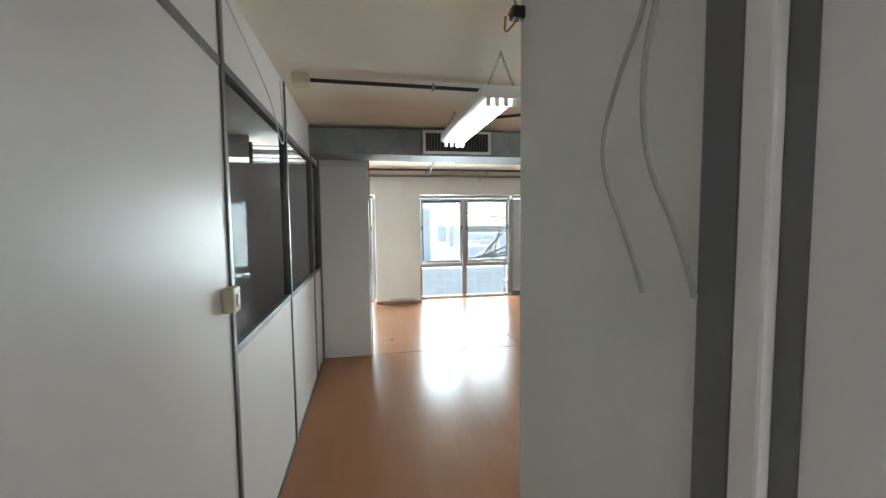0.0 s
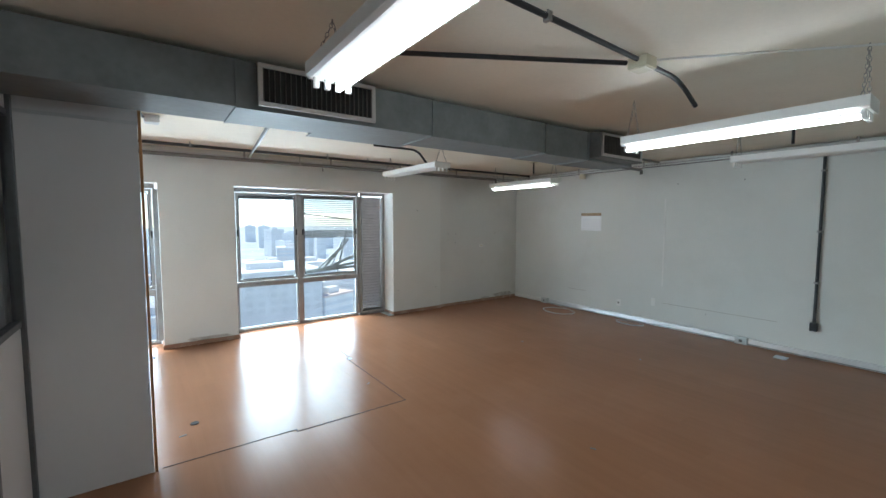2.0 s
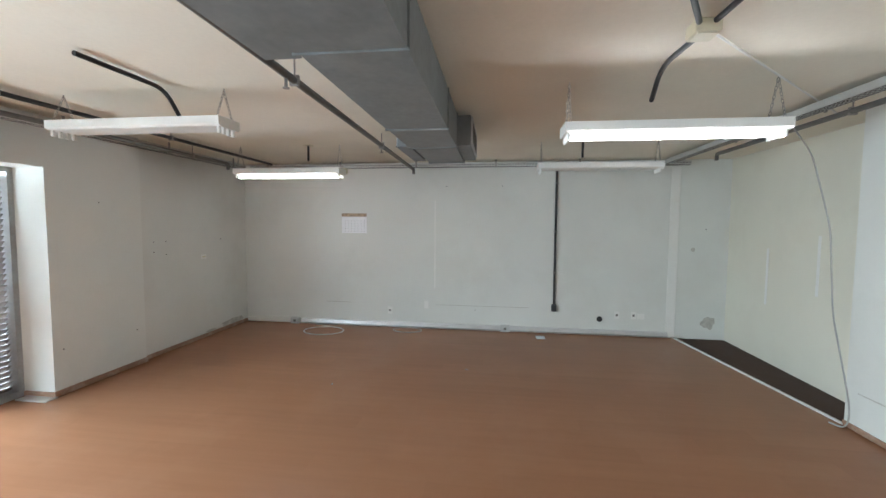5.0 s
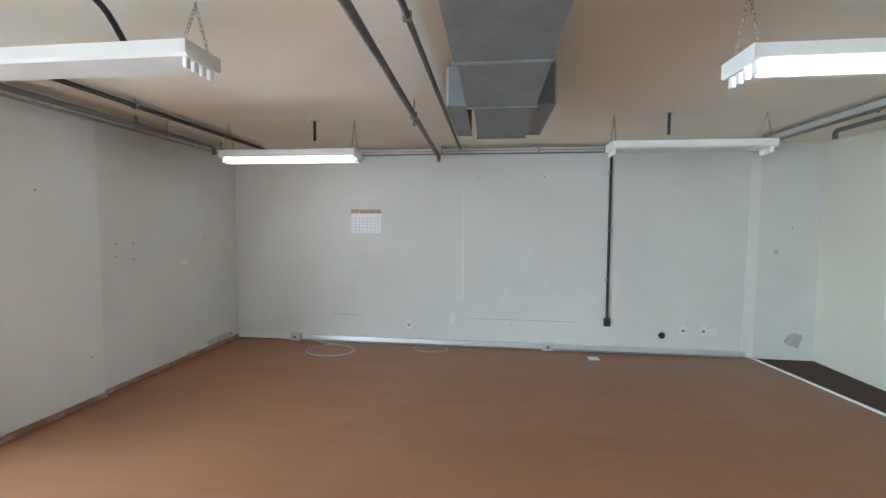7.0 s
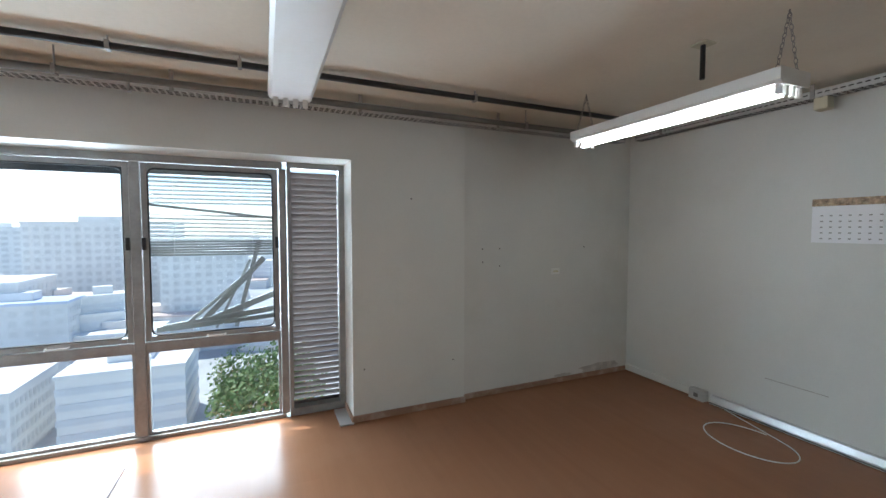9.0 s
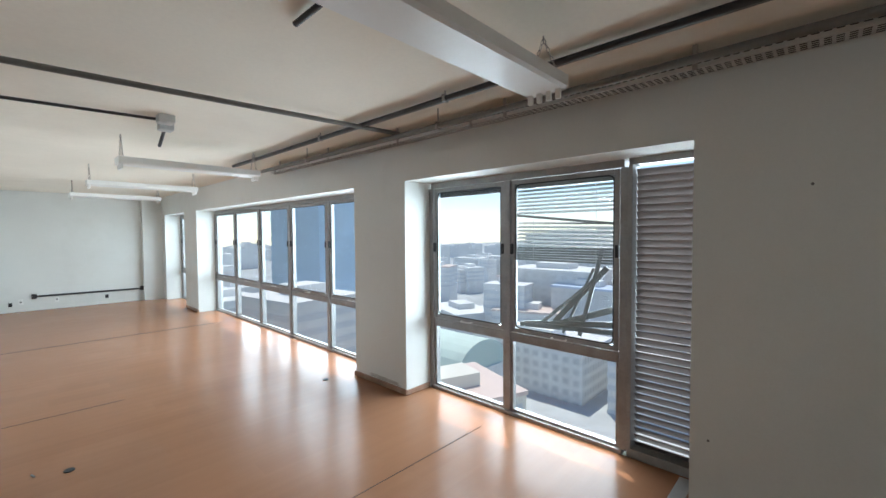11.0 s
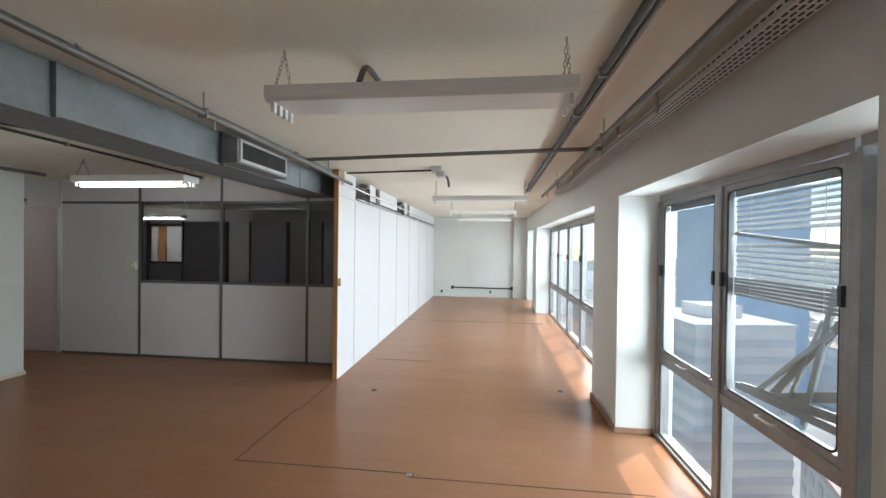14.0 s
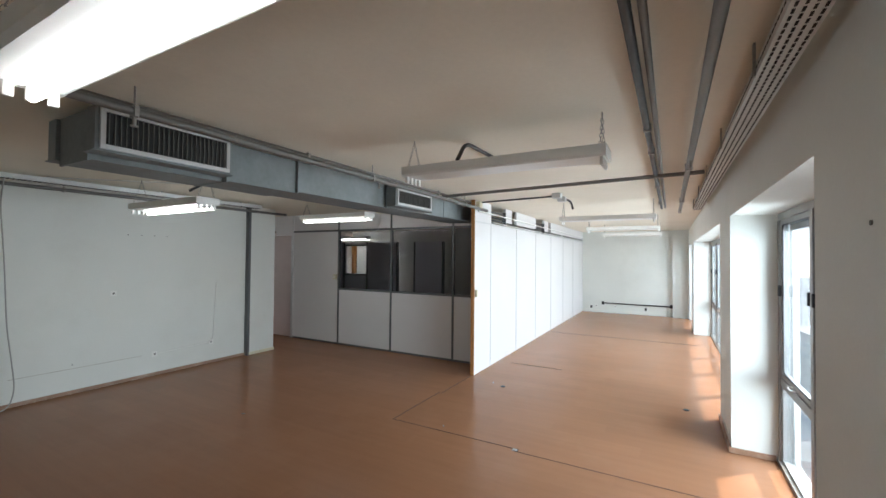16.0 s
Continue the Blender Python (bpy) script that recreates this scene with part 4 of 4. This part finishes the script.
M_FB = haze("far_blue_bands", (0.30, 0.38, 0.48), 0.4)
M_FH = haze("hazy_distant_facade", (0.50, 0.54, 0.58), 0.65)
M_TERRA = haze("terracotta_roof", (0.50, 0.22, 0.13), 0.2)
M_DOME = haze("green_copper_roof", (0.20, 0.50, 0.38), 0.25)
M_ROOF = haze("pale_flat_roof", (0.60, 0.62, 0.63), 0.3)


def building(x, y, w, d, top, wall, label, cols=0, rows=0, style="grid", roof=M_ROOF, turn=0.0, win=M_WINF):
    b = thing("building", (x, y, GZ), label, "building")
    b.matrix_basis = pose(x, y, GZ, 0, 0, turn)
    hgt = top - GZ

    def local(name, bm, material, parent=b):
        ob = new(name, mesh_of(name, bm, material))
        ob.parent = parent
        return ob
    local("wall", box(-w / 2, w / 2, -d / 2, d / 2, 0, hgt), wall)
    local("roof", box(-w / 2 - 0.3, w / 2 + 0.3, -d / 2 - 0.3, d / 2 + 0.3, hgt, hgt + 0.8), roof)
    local("roof_house", box(-w / 5, w / 6, -d / 6, d / 4, hgt + 0.8, hgt + 3.4), wall)
    if style == "bands":
        for k in range(rows):
            z = hgt - 2.2 - k * 3.4
            local("window_band", box(-w / 2 - 0.15, w / 2 + 0.15, -d / 2 - 0.15, d / 2 + 0.15, z - 1.5, z), win)
    elif style == "grid":
        for face in (0, 1):
            span = w if face == 0 else d
            mw = None
            for r_ in range(rows):
                for c_ in range(cols):
                    u = -span / 2 + span * (c_ + 0.5) / cols
                    z = hgt - 2.4 - r_ * 3.2
                    if mw is None:
                        ww = span / cols * 0.28
                        mw = mesh_of("window", box(-ww, ww, -0.12, 0.12, -0.85, 0.85) if face == 0 else box(-0.12, 0.12, -ww, ww, -0.85, 0.85), win)
                    o = new("window", mw)
                    o.parent = b
                    o.matrix_basis = pose(u, -d / 2, z) if face == 0 else pose(w / 2, u, z)
    return b


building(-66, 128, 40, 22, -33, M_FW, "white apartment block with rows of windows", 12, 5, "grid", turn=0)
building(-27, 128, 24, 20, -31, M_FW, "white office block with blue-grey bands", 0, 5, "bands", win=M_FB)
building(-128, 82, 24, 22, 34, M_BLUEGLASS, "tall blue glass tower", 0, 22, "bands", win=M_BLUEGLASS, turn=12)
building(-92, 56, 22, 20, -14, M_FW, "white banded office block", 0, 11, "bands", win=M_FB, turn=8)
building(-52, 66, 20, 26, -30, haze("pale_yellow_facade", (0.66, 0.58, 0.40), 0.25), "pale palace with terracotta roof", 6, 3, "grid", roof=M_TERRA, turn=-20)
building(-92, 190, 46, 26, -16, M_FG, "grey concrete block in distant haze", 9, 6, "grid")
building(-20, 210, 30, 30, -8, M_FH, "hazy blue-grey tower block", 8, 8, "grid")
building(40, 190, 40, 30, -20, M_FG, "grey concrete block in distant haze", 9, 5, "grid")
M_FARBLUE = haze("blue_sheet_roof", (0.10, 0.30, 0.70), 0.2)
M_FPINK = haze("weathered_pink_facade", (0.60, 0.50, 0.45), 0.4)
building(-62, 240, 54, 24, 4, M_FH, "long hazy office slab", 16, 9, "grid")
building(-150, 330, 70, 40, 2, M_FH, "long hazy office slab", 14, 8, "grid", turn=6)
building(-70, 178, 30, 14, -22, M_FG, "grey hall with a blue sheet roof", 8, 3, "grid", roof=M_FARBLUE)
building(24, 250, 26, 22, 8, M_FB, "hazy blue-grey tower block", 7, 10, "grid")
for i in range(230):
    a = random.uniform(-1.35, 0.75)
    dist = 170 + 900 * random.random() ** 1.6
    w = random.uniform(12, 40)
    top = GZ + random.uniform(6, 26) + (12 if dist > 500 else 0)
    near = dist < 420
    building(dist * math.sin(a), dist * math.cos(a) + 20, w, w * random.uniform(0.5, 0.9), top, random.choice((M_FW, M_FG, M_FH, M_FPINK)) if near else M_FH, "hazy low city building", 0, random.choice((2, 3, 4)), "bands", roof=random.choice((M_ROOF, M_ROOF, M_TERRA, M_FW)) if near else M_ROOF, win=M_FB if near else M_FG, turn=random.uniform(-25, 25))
dome = thing("domed_hall", (-78, 96, GZ), "hall with green vaulted copper roof", "building")
dome.matrix_basis = pose(-78, 96, GZ)
prof = [(11 * math.cos(t), 8 * math.sin(t) + 12) for t in (math.pi * k / 12 for k in range(13))]
ob = new("roof", mesh_of("roof", prism(prof, -13, 13, 'x'), M_DOME))
ob.parent = dome
ob = new("wall", mesh_of("wall", box(-13.5, 13.5, -11.5, 11.5, 0, 12), M_FW))
ob.parent = dome


def tree(x, y, h, seed):
    rng = random.Random(seed)
    t = thing("tree", (x, y, GZ), "leafy green street tree far below", "tree", "trees in the street below")
    t.matrix_basis = pose(x, y, GZ)
    bm = bmesh.new()
    add_tube(bm, [(0, 0, 0), (0.2, 0, h * 0.3), (0, 0.1, h * 0.6)], 0.3, 6)
    for k in range(5):
        a = k * 1.3
        add_tube(bm, [(0, 0, h * 0.45), (math.cos(a) * h * 0.25, math.sin(a) * h * 0.25, h * 0.75)], 0.12, 5)
    o = new("trunk", mesh_of("trunk", bm, M_WOOD))
    o.parent = t
    bm = bmesh.new()
    for k in range(260):
        d = Vector((rng.gauss(0, 1), rng.gauss(0, 1), rng.gauss(0, 0.8))).normalized() * rng.uniform(0.5, 1) * h * 0.42
        c = d + Vector((0, 0, h * 0.78))
        s = rng.uniform(0.35, 0.8)
        n = Vector((rng.gauss(0, 1), rng.gauss(0, 1), rng.gauss(0.6, 1))).normalized()
        u = n.orthogonal().normalized()
        v = n.cross(u)
        bm.faces.new([bm.verts.new(c + s * p) for p in (u, 0.6 * v, -u, -0.6 * v)])
    o = new("crown", mesh_of("crown", bm, M_LEAF))
    o.parent = t


M_LEAF = mat("street_tree_leaves", (0.12, 0.20, 0.06), 0.6, var=0.35, scale=0.6, fine=6, bump=0)
for i in range(24):
    tree(-6 + (i % 6) * 3.4 + random.uniform(-1, 1), 108 + (i // 6) * 7 + random.uniform(-2, 2), random.uniform(11, 16), i)
for i in range(6):
    tree(-30 - i * 5, 50 + random.uniform(-3, 3), random.uniform(8, 11), 40 + i)

# ---- laminate floor ----
floor = tagged(part("floor", box(XF, XE, Y0, 8.965, -0.2, -0.007), M_SUB), "reddish-brown laminate plank floor with a worn sheen", "floor", kind="structure")
PW, PL = 0.195, 1.28
plank_data = {}
rest = bmesh.new()
count = 0


def plank(x0, x1, y0, y1):
    global count
    w, l = round(x1 - x0, 3), round(y1 - y0, 3)
    near = x0 > 0 or (y0 > 5.7 and x0 > -2.2)
    if near and count < 300:
        if (w, l) not in plank_data:
            plank_data[(w, l)] = mesh_of("plank", box(0, w, 0, l, -0.006, 0.0), M_FLOOR)
        o = new("plank", plank_data[(w, l)])
        o.parent = floor
        o.matrix_basis = pose(x0, y0, random.uniform(-0.0001, 0.0))
        count += 1
    else:
        add_box(rest, x0, x1, y0, y1, -0.006, random.uniform(-0.0001, 0.0))


nx = int(round((XE - XF) / PW))
for i in range(nx):
    x0 = XF + (XE - XF) * i / nx
    x1 = XF + (XE - XF) * (i + 1) / nx
    lo = Y0
    if x0 > XQ + 0.1:
        lo = 1.72
    if x0 > 4.3:
        lo = round(1.885 + 0.118 * (x0 - 4.4), 3)
    y = lo - PL * ((i * 0.37) % 1.0)
    while y < 8.965:
        a, b = max(y, lo), min(y + PL, 8.965)
        if b - a > 0.03:
            plank(x0, x1, round(a, 3), round(b, 3))
        y += PL
tagged(part("planks_far", rest, M_FLOOR, floor), kind="stuff")
